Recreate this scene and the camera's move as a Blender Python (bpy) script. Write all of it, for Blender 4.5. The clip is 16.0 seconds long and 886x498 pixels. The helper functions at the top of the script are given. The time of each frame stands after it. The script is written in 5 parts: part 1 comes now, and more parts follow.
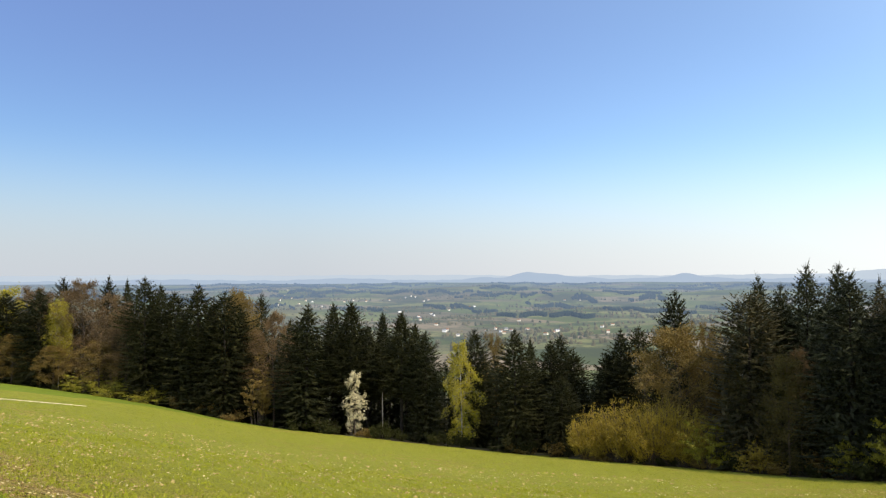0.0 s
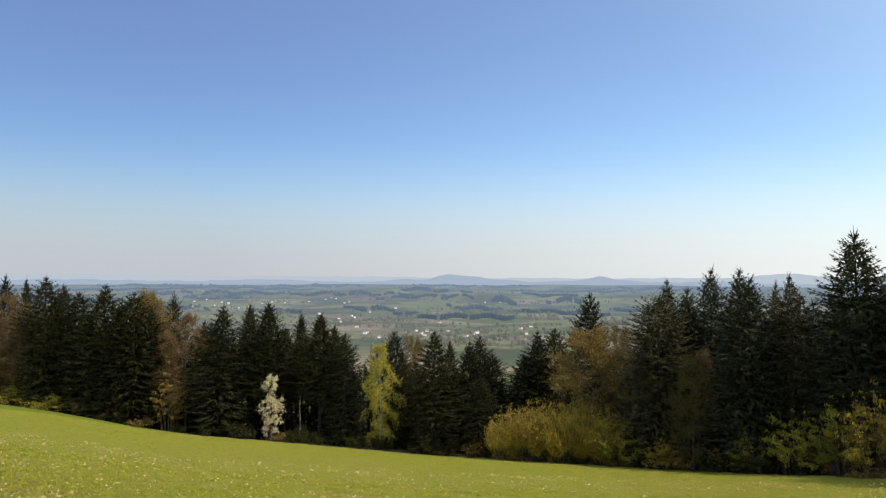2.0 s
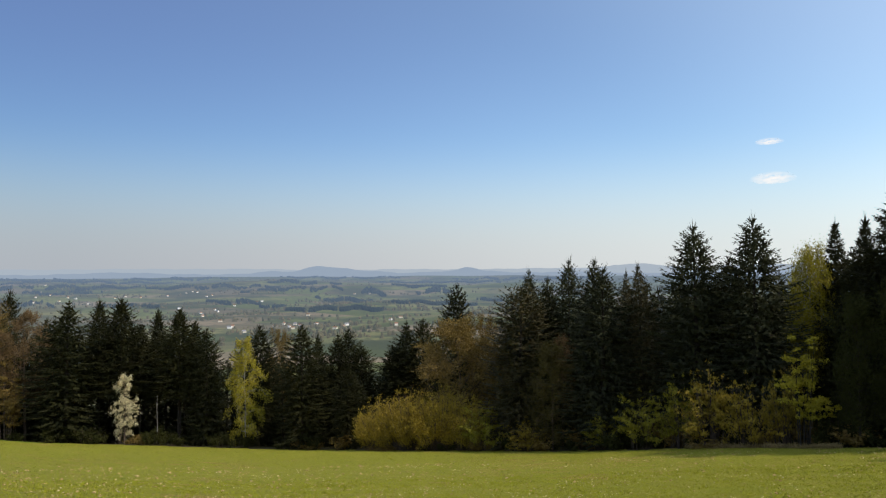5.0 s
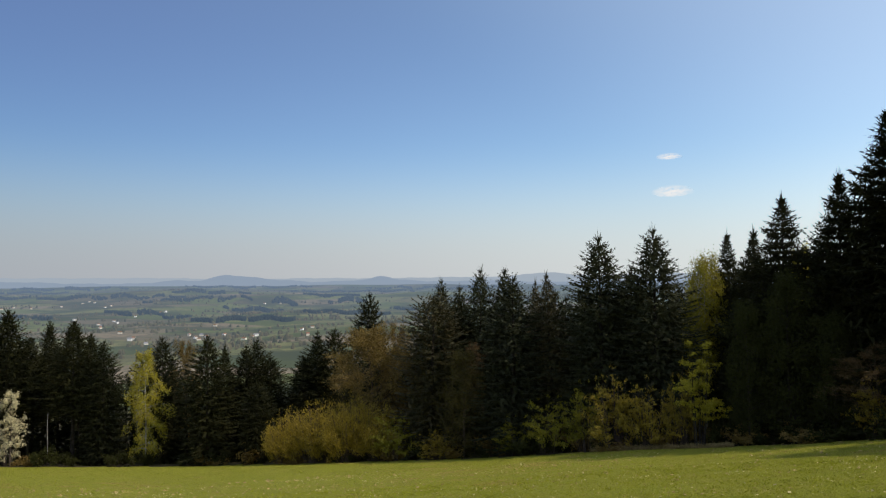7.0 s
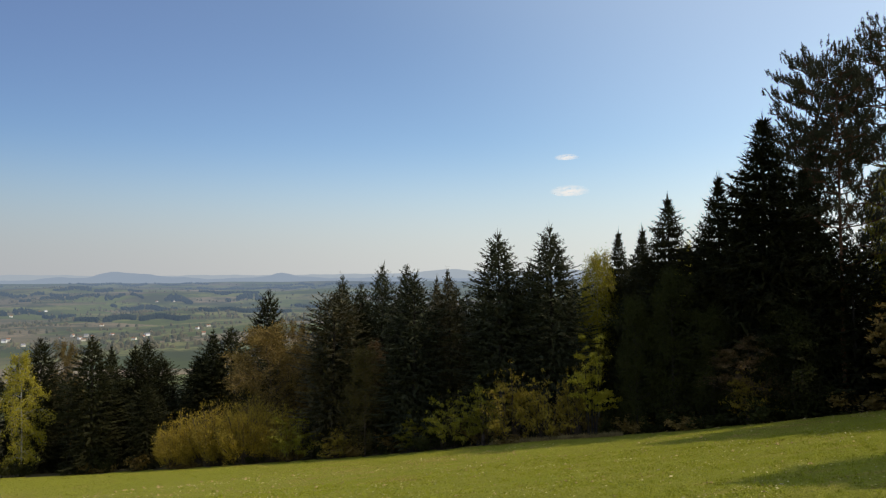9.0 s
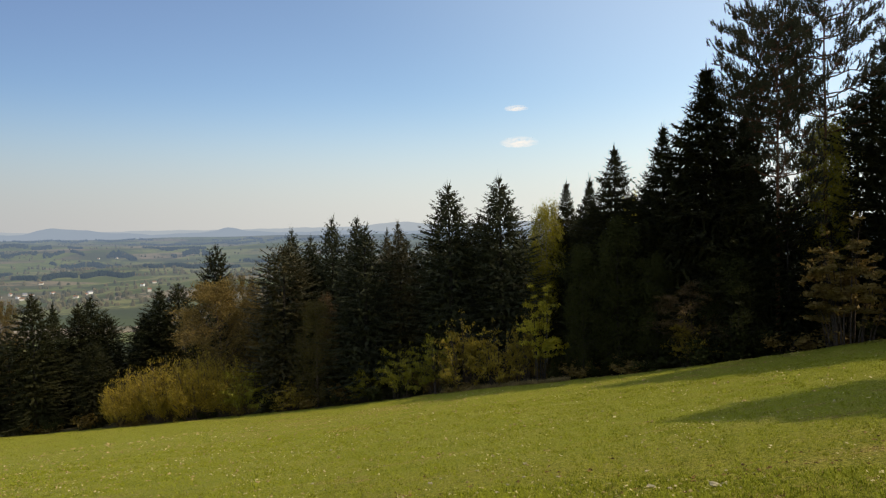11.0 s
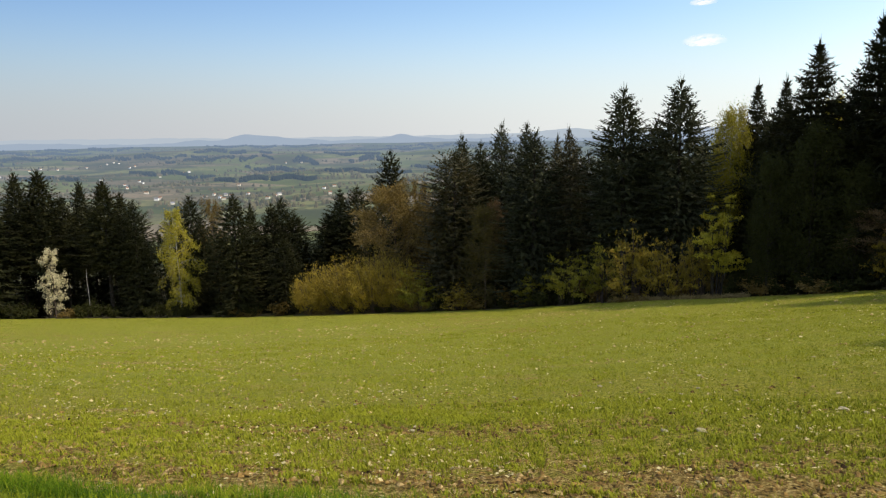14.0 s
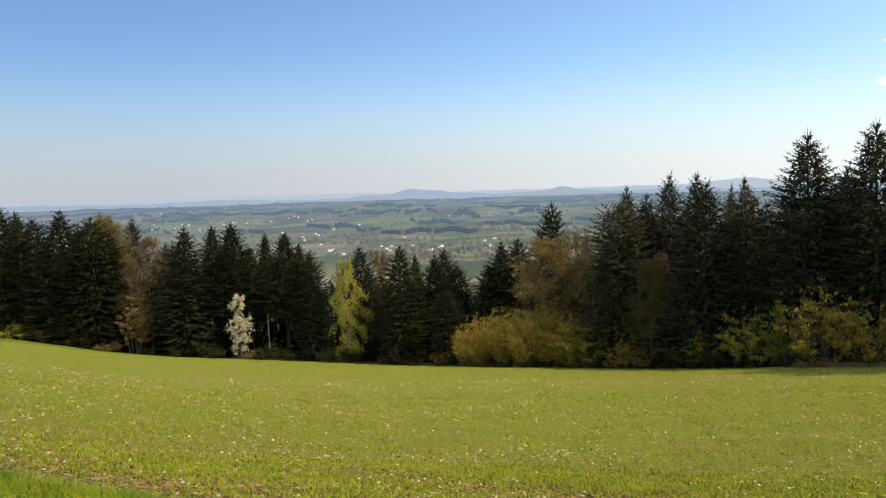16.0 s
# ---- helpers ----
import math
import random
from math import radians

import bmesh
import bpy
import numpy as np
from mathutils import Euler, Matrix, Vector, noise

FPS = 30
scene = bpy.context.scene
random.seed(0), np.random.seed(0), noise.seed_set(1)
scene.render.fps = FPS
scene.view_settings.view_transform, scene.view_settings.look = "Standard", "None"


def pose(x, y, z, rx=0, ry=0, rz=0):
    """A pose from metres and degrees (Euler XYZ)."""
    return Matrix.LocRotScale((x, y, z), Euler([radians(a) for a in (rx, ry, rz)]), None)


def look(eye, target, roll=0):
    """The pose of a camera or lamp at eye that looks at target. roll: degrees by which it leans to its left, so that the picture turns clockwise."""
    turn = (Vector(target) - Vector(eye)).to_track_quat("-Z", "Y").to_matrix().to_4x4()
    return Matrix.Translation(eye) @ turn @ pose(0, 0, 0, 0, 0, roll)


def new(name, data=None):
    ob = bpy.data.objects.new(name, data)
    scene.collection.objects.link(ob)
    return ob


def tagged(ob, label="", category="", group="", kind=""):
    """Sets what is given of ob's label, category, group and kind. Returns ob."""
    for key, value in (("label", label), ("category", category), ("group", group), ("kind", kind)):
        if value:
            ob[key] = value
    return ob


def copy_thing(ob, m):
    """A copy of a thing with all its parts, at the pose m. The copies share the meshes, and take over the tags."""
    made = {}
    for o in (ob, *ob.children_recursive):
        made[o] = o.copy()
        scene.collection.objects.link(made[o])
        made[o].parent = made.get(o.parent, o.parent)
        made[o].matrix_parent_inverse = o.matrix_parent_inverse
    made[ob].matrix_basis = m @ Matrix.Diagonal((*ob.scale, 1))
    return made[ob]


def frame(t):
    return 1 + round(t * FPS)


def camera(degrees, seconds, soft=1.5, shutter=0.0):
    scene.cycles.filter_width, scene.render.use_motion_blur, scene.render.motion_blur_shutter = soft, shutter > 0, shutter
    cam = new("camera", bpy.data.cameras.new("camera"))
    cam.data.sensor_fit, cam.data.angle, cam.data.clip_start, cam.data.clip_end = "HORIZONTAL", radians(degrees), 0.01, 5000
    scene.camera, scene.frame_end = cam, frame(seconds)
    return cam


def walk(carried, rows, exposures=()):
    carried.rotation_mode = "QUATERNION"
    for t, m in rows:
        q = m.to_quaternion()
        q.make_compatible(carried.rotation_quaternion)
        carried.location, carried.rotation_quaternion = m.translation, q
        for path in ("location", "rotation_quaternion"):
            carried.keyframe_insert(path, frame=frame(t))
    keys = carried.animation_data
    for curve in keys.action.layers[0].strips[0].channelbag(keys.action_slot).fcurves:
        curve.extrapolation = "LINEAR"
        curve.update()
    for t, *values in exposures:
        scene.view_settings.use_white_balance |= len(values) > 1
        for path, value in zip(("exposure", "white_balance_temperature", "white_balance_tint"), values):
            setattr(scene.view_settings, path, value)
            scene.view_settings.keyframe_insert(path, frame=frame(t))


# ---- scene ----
cam = camera(65.24, 16.0, soft=1.25)
ARM = 0.65      # the phone is held this far out and swung about the body
# seconds, yaw (to the left), pitch, roll
SWING = [
    (0, 0.00, 2.34, -0.19),
    (0.5, -1.44, 1.98, -0.19),
    (1, -2.78, 2.41, -0.21),
    (1.5, -4.18, 2.44, -0.05),
    (2, -6.47, 2.50, 0.23),
    (2.5, -7.70, 2.47, 0.32),
    (3, -9.31, 2.35, 0.07),
    (3.5, -11.33, 2.28, 0.14),
    (4, -13.25, 2.07, 0.07),
    (6.5, -22.72, 2.16, -0.31),
    (7, -24.37, 2.49, -0.29),
    (7.5, -26.60, 2.58, -0.68),
    (8, -28.40, 2.51, -0.68),
    (8.5, -30.42, 2.36, -0.54),
    (9, -32.38, 2.18, -0.33),
    (9.2, -33.55, 2.14, -0.29),
    (9.8, -35.95, 1.30, -0.40),
    (10.3, -37.00, 0.10, -0.65),
    (10.8, -36.90, -1.25, -0.90),
    (11.3, -35.57, -2.59, -1.05),
    (11.5, -35.11, -3.11, -0.95),
    (12, -31.93, -4.89, -1.27),
    (12.5, -29.92, -6.06, -1.10),
    (13, -28.12, -7.73, -0.98),
    (13.5, -25.67, -8.75, -0.96),
    (14, -22.52, -9.22, -0.89),
    (14.5, -18.81, -10.05, -1.04),
    (15, -15.83, -10.04, -1.36),
    (15.5, -11.77, -8.04, -2.18),
    (16, -9.41, -4.62, -1.63),
]


def held(yaw, pitch, roll):
    ahead = Vector((-math.sin(radians(yaw)) * math.cos(radians(pitch)), math.cos(radians(yaw)) * math.cos(radians(pitch)), math.sin(radians(pitch))))
    eye = Vector((0, 0, 1.65)) + ARM * ahead
    return look(eye, eye + ahead, roll)


walk(cam, [(t, held(a, b, c)) for t, a, b, c in SWING], [(0, 0.13, 6600, 10), (2, -0.08, 6600, 10), (3.5, -0.19, 6550, 10), (7, -0.53, 6450, 10), (9, -0.52, 6700, 10), (10.3, -0.44, 6950, 10), (11.5, -0.37, 7000, 11), (12.5, -0.3, 6800, 11), (14, -0.16, 6650, 10), (15, -0.1, 6500, 10), (16, -0.03, 6500, 10)])

# ---- daylight ----
SUN_AZ, SUN_EL = 134.0, 49.0
world = bpy.data.worlds.new("sky")
scene.world = world
world.use_nodes = True
wn = world.node_tree.nodes
sky = wn.new("ShaderNodeTexSky")
sky.sky_type, sky.sun_disc = "NISHITA", False
sky.sun_elevation, sky.sun_rotation = radians(SUN_EL), radians(-SUN_AZ)
sky.altitude, sky.air_density, sky.dust_density, sky.ozone_density = 400, 1.0, 0.9, 2.4
tone = wn.new("ShaderNodeMix")
tone.data_type, tone.blend_type = "RGBA", "MULTIPLY"
tone.inputs[0].default_value = 1.0
world.node_tree.links.new(sky.outputs[0], tone.inputs[6])
wl = world.node_tree.links
where, up = wn.new("ShaderNodeTexCoord"), wn.new("ShaderNodeSeparateXYZ")
wl.new(where.outputs["Generated"], up.inputs[0])


def sky_range(source, *limits, how="SMOOTHSTEP"):
    m = wn.new("ShaderNodeMapRange")
    m.interpolation_type = how
    for k, q in enumerate(limits):
        m.inputs[1 + k].default_value = q
    wl.new(source, m.inputs[0])
    return m.outputs[0]


def sky_mix(fac, a, b, how="MIX"):
    m = wn.new("ShaderNodeMix")
    m.data_type, m.blend_type = "RGBA", how
    for sock, v in ((m.inputs[0], fac), (m.inputs[6], a), (m.inputs[7], b)):
        if isinstance(v, tuple):
            sock.default_value = (*v, 1)
        else:
            wl.new(v, sock)
    return m.outputs[2]


def sky_dot(v):
    d = wn.new("ShaderNodeVectorMath")
    d.operation, d.inputs[1].default_value = "DOT_PRODUCT", v
    wl.new(where.outputs["Generated"], d.inputs[0])
    return d.outputs["Value"]


# clear cyan low down, deeper violet blue higher up
hue = wn.new("ShaderNodeValToRGB")
hue.color_ramp.elements[0].position, hue.color_ramp.elements[0].color = 0.1, (0.86, 1.06, 1.19, 1)
hue.color_ramp.elements[1].position, hue.color_ramp.elements[1].color = 0.38, (0.95, 0.95, 1.23, 1)
wl.new(up.outputs["Z"], hue.inputs[0])
wl.new(hue.outputs[0], tone.inputs[7])
# thin ground haze whitens the sky towards the horizon, warmer and thicker on the sun's side
sunward = sky_range(sky_dot((math.sin(radians(SUN_AZ)), math.cos(radians(SUN_AZ)), 0)), -0.83, 0.47, 0.0, 1.0, how="LINEAR")
haze_colour = sky_mix(sunward, (4.3, 4.6, 5.05), (8.9, 8.35, 7.85))
hazy = sky_mix(sky_range(up.outputs["Z"], -0.02, 0.215, 0.95, 0.0, how="SMOOTHERSTEP"), tone.outputs[2], haze_colour)
veil = wn.new("ShaderNodeMath")
veil.operation = "MULTIPLY"
wl.new(sunward, veil.inputs[0])
wl.new(sky_range(up.outputs["Z"], 0.0, 0.36, 0.3, 0.0), veil.inputs[1])
hazy = sky_mix(veil.outputs[0], hazy, (6.3, 6.9, 7.3))
# the clear sky brightens towards the sun
clear = sky_dot((math.sin(radians(SUN_AZ)) * math.cos(radians(SUN_EL)), math.cos(radians(SUN_AZ)) * math.cos(radians(SUN_EL)), math.sin(radians(SUN_EL))))
hazy = sky_mix(sky_range(clear, -0.5, 0.35, 0.0, 1.0), hazy, (1.0, 1.6, 1.5), "ADD")
# the wide bright glare of the hazy air round the sun, strongest low down where the air is thick
glare = wn.new("ShaderNodeMath")
glare.operation = "MULTIPLY"
wl.new(sky_range(clear, 0.0, 0.95, 0.0, 1.0), glare.inputs[0])
wl.new(sky_range(up.outputs["Z"], 0.05, 0.5, 1.0, 0.75), glare.inputs[1])
wl.new(sky_mix(glare.outputs[0], hazy, (7.6, 8.1, 7.9), "ADD"), wn["Background"].inputs[0])
wn["Background"].inputs[1].default_value = 0.13
sun = new("sun", bpy.data.lights.new("sun", "SUN"))
sun.data.energy, sun.data.angle, sun.data.color = 4.9, radians(0.55), (1.0, 0.9, 0.76)
sun.matrix_world = look((0, 0, 60), (-math.sin(radians(SUN_AZ)) * 50, -math.cos(radians(SUN_AZ)) * 50, 60 - 50 * math.tan(radians(SUN_EL))))

# ---- the lie of the land, heights counted down from the eye; bearings in degrees clockwise from +y ----
EYE = 1.65
EDGE = [(-180, -1.5, 60), (-90, -1.7, 120), (-60, -3.0, 135), (-40, -5.6, 132), (-32.5, -7.07, 122), (-25.4, -8.69, 108),
        (-21.4, -9.67, 98), (-17.3, -10.9, 91), (-13, -11.8, 86), (-8.5, -12.45, 83), (-1.6, -13.3, 79), (5.3, -13.96, 74),
        (12, -14.24, 66), (18.5, -14.34, 61), (26.4, -14.3, 56), (34.2, -13.8, 51), (39.9, -13.2, 48), (45, -12.76, 46),
        (51, -11.95, 44), (58.8, -10.58, 42), (64.7, -9.3, 42), (68, -8.35, 43), (80, -6.0, 44), (110, -3.4, 46), (140, -2.0, 50), (180, -1.5, 60)]
EDGE_A, EDGE_E, EDGE_D = (np.array(c, float) for c in zip(*EDGE))
VALLEY_D = np.array([450, 700, 1000, 1500, 2200, 3000, 4000, 4900.0])
VALLEY_Z = np.array([-78, -95, -100, -106, -100, -84, -57, -26.0])


def edge(az):
    """Depression and distance of the field's far edge on a bearing."""
    e = np.mean([np.interp(az + k, EDGE_A, EDGE_E) for k in (-2, -1, 0, 1, 2)], axis=0)
    d = np.mean([np.interp(az + k, EDGE_A, EDGE_D) for k in (-2, -1, 0, 1, 2)], axis=0)
    return e, d


def land(x, y):
    """Ground height above the camera's standing ground."""
    x, y = np.asarray(x, float), np.asarray(y, float)
    d, az = np.hypot(x, y), np.degrees(np.arctan2(x, y))
    e, far = edge(az)
    ze = (far - 0.62 * np.clip((az - 20) / 15, 0, 1)) * np.tan(np.radians(e))
    s = 0.509 * x + 0.861 * y
    c = np.clip(np.cos(np.radians(az - 30.6)), 0.22, 1)
    d0 = 5.9 / c
    u = np.clip((d - d0) / (far - d0), 0, 1)
    field = -2.95 + (ze + 2.95) * u ** 0.9
    verge = -EYE - 0.12 * np.clip(s, 0, 3.7)
    w = np.clip((s - 3.7) / 2.2, 0, 1)
    w = w * w * (3 - 2 * w)
    z = verge * (1 - w) + field * w
    k = np.clip((d - far) / 60, 0, 1)
    z = z - 17 * k * (0.7 + 0.3 * k)
    v = np.interp(d, VALLEY_D, VALLEY_Z)
    m = np.clip((d - far - 60) / (450 - far - 60), 0, 1)
    m = np.where(d > far + 60, m, 0)
    z = z * (1 - m) + v * m
    roll = 7 * np.sin(x / 210 + 1.3 * np.sin(y / 330)) + 9 * np.sin(y / 260 + x / 900 + 2) + 6 * np.sin((x - y) / 130 + 1)
    # low wooded ridges across the valley
    for a, w, q, deep, high in ((-22, 16, 2500, 260, 30), (2, 11, 3300, 240, 24), (16, 12, 2900, 230, 22), (-6, 7, 2000, 200, 14), (30, 12, 2300, 260, 26)):
        z = z + high * np.exp(-((az - a) / w) ** 2 - ((d - q - 12 * (az - a)) / deep) ** 2)
    z = z + roll * np.clip((d - 400) / 500, 0, 1) * np.clip((5200 - d) / 2500, 0.25, 1)
    return z + EYE


def spot(az, d):
    """A place on the ground on a bearing, d metres off."""
    x, y = d * math.sin(radians(az)), d * math.cos(radians(az))
    return x, y, float(land(x, y))


# ---- materials ----
def material(name, rough=0.8, spec=0.3):
    m = bpy.data.materials.new(name)
    m.use_nodes = True
    b = m.node_tree.nodes["Principled BSDF"]
    b.inputs["Roughness"].default_value = rough
    b.inputs["Specular IOR Level"].default_value = spec
    return m, m.node_tree.nodes, m.node_tree.links, b


def noise_node(n, l, scale, detail=4.0, coord="Object", rough=0.55):
    tc, t = n.new("ShaderNodeTexCoord"), n.new("ShaderNodeTexNoise")
    t.inputs["Scale"].default_value, t.inputs["Detail"].default_value, t.inputs["Roughness"].default_value = scale, detail, rough
    l.new(tc.outputs[coord], t.inputs["Vector"])
    return t


def ramp(n, l, source, *stops):
    r = n.new("ShaderNodeValToRGB")
    while len(r.color_ramp.elements) < len(stops):
        r.color_ramp.elements.new(0.5)
    for e, (p, c) in zip(r.color_ramp.elements, stops):
        e.position, e.color = p, (*c, 1)
    l.new(source, r.inputs[0])
    return r


def mix(n, l, fac, a, b, how="MIX"):
    m = n.new("ShaderNodeMix")
    m.data_type, m.blend_type = "RGBA", how
    for sock, v in ((m.inputs[0], fac), (m.inputs[6], a), (m.inputs[7], b)):
        if isinstance(v, (int, float)):
            sock.default_value = v
        elif isinstance(v, tuple):
            sock.default_value = (*v, 1)
        else:
            l.new(v, sock)
    return m.outputs[2]


def bump(n, l, b, height, strength, dist):
    k = n.new("ShaderNodeBump")
    k.inputs["Strength"].default_value, k.inputs["Distance"].default_value = strength, dist
    l.new(height, k.inputs["Height"])
    l.new(k.outputs[0], b.inputs["Normal"])


def leaf_material(name, dark, light, translucent=0.3, rough=0.6, spread=0.5):
    """Small leaves or needles: colour varies from leaf to leaf, from clump to clump and from tree to tree."""
    m, n, l, b = material(name, rough, 0.12 if rough > 0.7 else 0.25)
    geo, info = n.new("ShaderNodeNewGeometry"), n.new("ShaderNodeObjectInfo")
    clump = noise_node(n, l, 0.9, 3)
    add = n.new("ShaderNodeMath")
    add.operation = "MULTIPLY_ADD"
    l.new(geo.outputs["Random Per Island"], add.inputs[0])
    add.inputs[1].default_value = spread
    l.new(clump.outputs[0], add.inputs[2])
    sub = n.new("ShaderNodeMath")
    sub.operation = "MULTIPLY_ADD"
    l.new(info.outputs["Random"], sub.inputs[0])
    sub.inputs[1].default_value = 0.3
    l.new(add.outputs[0], sub.inputs[2])
    r = ramp(n, l, sub.outputs[0], (0.4, dark), (1.15 if spread > 0.6 else 1.0, light))
    l.new(r.outputs[0], b.inputs["Base Color"])
    if translucent:
        t, s = n.new("ShaderNodeBsdfTranslucent"), n.new("ShaderNodeMixShader")
        l.new(r.outputs[0], t.inputs[0])
        s.inputs[0].default_value = translucent
        l.new(b.outputs[0], s.inputs[1])
        l.new(t.outputs[0], s.inputs[2])
        l.new(s.outputs[0], n["Material Output"].inputs[0])
    return m


def bark_material(name, dark, light, scale=6.0):
    m, n, l, b = material(name, 0.9, 0.15)
    t = noise_node(n, l, scale, 6)
    r = ramp(n, l, t.outputs[0], (0.35, dark), (0.68, light))
    l.new(r.outputs[0], b.inputs["Base Color"])
    bump(n, l, b, t.outputs[0], 0.6, 0.03)
    return m


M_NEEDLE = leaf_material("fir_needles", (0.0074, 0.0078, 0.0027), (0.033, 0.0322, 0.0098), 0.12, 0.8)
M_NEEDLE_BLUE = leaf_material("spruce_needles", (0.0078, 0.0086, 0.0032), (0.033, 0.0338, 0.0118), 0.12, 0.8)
M_NEEDLE_GREY = leaf_material("grey_green_needles", (0.013, 0.015, 0.008), (0.054, 0.056, 0.026), 0.12, 0.8)
M_NEEDLE_OLIVE = leaf_material("cone_laden_needles", (0.0216, 0.02592, 0.00864), (0.0792, 0.0612, 0.0216), 0.12, 0.6)
M_PINE = leaf_material("pine_needles", (0.01, 0.0115, 0.005), (0.058, 0.056, 0.027), 0.2, 0.75)
M_BIRCH = leaf_material("young_birch_leaves", (0.14, 0.122, 0.008), (0.43, 0.36, 0.03), 0.45)
# alder green taken down so the wood's shade is in the leaf colour
M_ALDER_SHADED = leaf_material("shaded_alder_leaves", (0.012, 0.0135, 0.003), (0.04, 0.042, 0.009), 0.3, 0.8)
M_DULL = leaf_material("dull_olive_leaves", (0.045, 0.038, 0.011), (0.125, 0.1, 0.03), 0.3, 0.8)
M_BUDS = leaf_material("brown_buds", (0.0612, 0.03816, 0.01584), (0.1512, 0.0936, 0.03744), 0.25)
M_RUST = leaf_material("rusty_young_leaves", (0.088, 0.058, 0.014), (0.205, 0.137, 0.033), 0.3, 0.7, 0.35)
M_OCHRE = leaf_material("ochre_hazel_leaves", (0.13, 0.093, 0.011), (0.34, 0.245, 0.028), 0.34, 0.7, 0.4)
M_SHRUB = leaf_material("fresh_shrub_leaves", (0.09, 0.088, 0.008), (0.27, 0.24, 0.024), 0.4)
M_BLOSSOM = leaf_material("cream_blossom", (0.34, 0.28, 0.14), (0.68, 0.6, 0.36), 0.3)
M_GRASS = leaf_material("verge_grass", (0.034, 0.064, 0.002), (0.225, 0.255, 0.012), 0.28, 0.8, 0.75)
M_LIP_SHADE = leaf_material("shade_toned_grass", (0.026, 0.064, 0.002), (0.135, 0.205, 0.005), 0.25, 0.8)
M_CROP = leaf_material("young_cereal", (0.042, 0.058, 0.003), (0.235, 0.24, 0.015), 0.12, 0.8, 0.95)
M_STRAW = leaf_material("dry_straw", (0.2, 0.155, 0.06), (0.52, 0.43, 0.21), 0.2, 0.8)
M_BARK = bark_material("conifer_bark", (0.015, 0.012, 0.009), (0.05, 0.04, 0.03))
M_PINE_BARK = bark_material("pine_bark", (0.0504, 0.0252, 0.0144), (0.1656, 0.0792, 0.0396))
M_TWIG = bark_material("grey_brown_bark", (0.0432, 0.03024, 0.0216), (0.1152, 0.0864, 0.0648))
M_WHITE_BARK = bark_material("birch_bark", (0.0864, 0.072, 0.0612), (0.4464, 0.4176, 0.3744), 3.0)


def field_material():
    m, n, l, b = material("young_crop_field", 0.9, 0.1)
    # the rows run along the verge, so bare places are drawn out that way
    tc, turn, draw = n.new("ShaderNodeTexCoord"), n.new("ShaderNodeMapping"), n.new("ShaderNodeMapping")
    turn.inputs["Rotation"].default_value, draw.inputs["Scale"].default_value = (0, 0, radians(-149.4)), (0.42, 1.2, 1.0)
    l.new(tc.outputs["Object"], turn.inputs[0])
    l.new(turn.outputs[0], draw.inputs[0])
    fine, mid, wide = noise_node(n, l, 15.0, 8, rough=0.78), noise_node(n, l, 0.9, 5, rough=0.7), noise_node(n, l, 0.07, 3)
    l.new(draw.outputs[0], mid.inputs["Vector"])
    # lowest stops are darkened to put the shade between plants into the colour
    green = ramp(n, l, fine.outputs[0], (0.34, (0.052, 0.058, 0.006)), (0.47, (0.168, 0.175, 0.014)), (0.62, (0.262, 0.256, 0.026)), (0.78, (0.4, 0.34, 0.1)))
    soil = ramp(n, l, fine.outputs[0], (0.4, (0.02, 0.0105, 0.0025)), (0.49, (0.22, 0.13, 0.03)), (0.63, (0.55, 0.41, 0.165)))
    bare = n.new("ShaderNodeMath")
    bare.operation = "MULTIPLY_ADD"
    l.new(wide.outputs[0], bare.inputs[0])
    bare.inputs[1].default_value = 0.55
    l.new(mid.outputs[0], bare.inputs[2])
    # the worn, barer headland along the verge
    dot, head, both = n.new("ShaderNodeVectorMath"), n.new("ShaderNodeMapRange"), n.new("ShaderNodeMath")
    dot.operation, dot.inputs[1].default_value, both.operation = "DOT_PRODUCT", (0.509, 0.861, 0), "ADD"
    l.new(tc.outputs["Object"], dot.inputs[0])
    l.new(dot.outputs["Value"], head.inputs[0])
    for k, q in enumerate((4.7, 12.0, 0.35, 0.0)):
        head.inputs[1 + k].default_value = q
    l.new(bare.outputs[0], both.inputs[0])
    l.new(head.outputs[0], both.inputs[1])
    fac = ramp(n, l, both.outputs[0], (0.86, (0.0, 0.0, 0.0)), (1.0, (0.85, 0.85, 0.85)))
    # towards the verge the rows stand thin and turned soil shows between them; its near-black flecks paint in the shade
    # there
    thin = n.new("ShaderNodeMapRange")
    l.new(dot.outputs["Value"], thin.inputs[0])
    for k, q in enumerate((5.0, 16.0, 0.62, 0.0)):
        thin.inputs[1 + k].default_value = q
    shaded_earth = ramp(n, l, fine.outputs[0], (0.4, (0.016, 0.01, 0.002)), (0.48, (0.16, 0.12, 0.014)), (0.62, (0.44, 0.35, 0.065)))
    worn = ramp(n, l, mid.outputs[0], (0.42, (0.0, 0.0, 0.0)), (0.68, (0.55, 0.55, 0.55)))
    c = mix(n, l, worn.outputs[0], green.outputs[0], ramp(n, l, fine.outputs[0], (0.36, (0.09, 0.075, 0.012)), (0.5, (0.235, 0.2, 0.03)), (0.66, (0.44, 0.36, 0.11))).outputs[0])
    c = mix(n, l, thin.outputs[0], c, shaded_earth.outputs[0])
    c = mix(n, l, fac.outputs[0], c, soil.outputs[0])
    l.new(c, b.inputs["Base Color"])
    bump(n, l, b, fine.outputs[0], 0.9, 0.08)
    return m


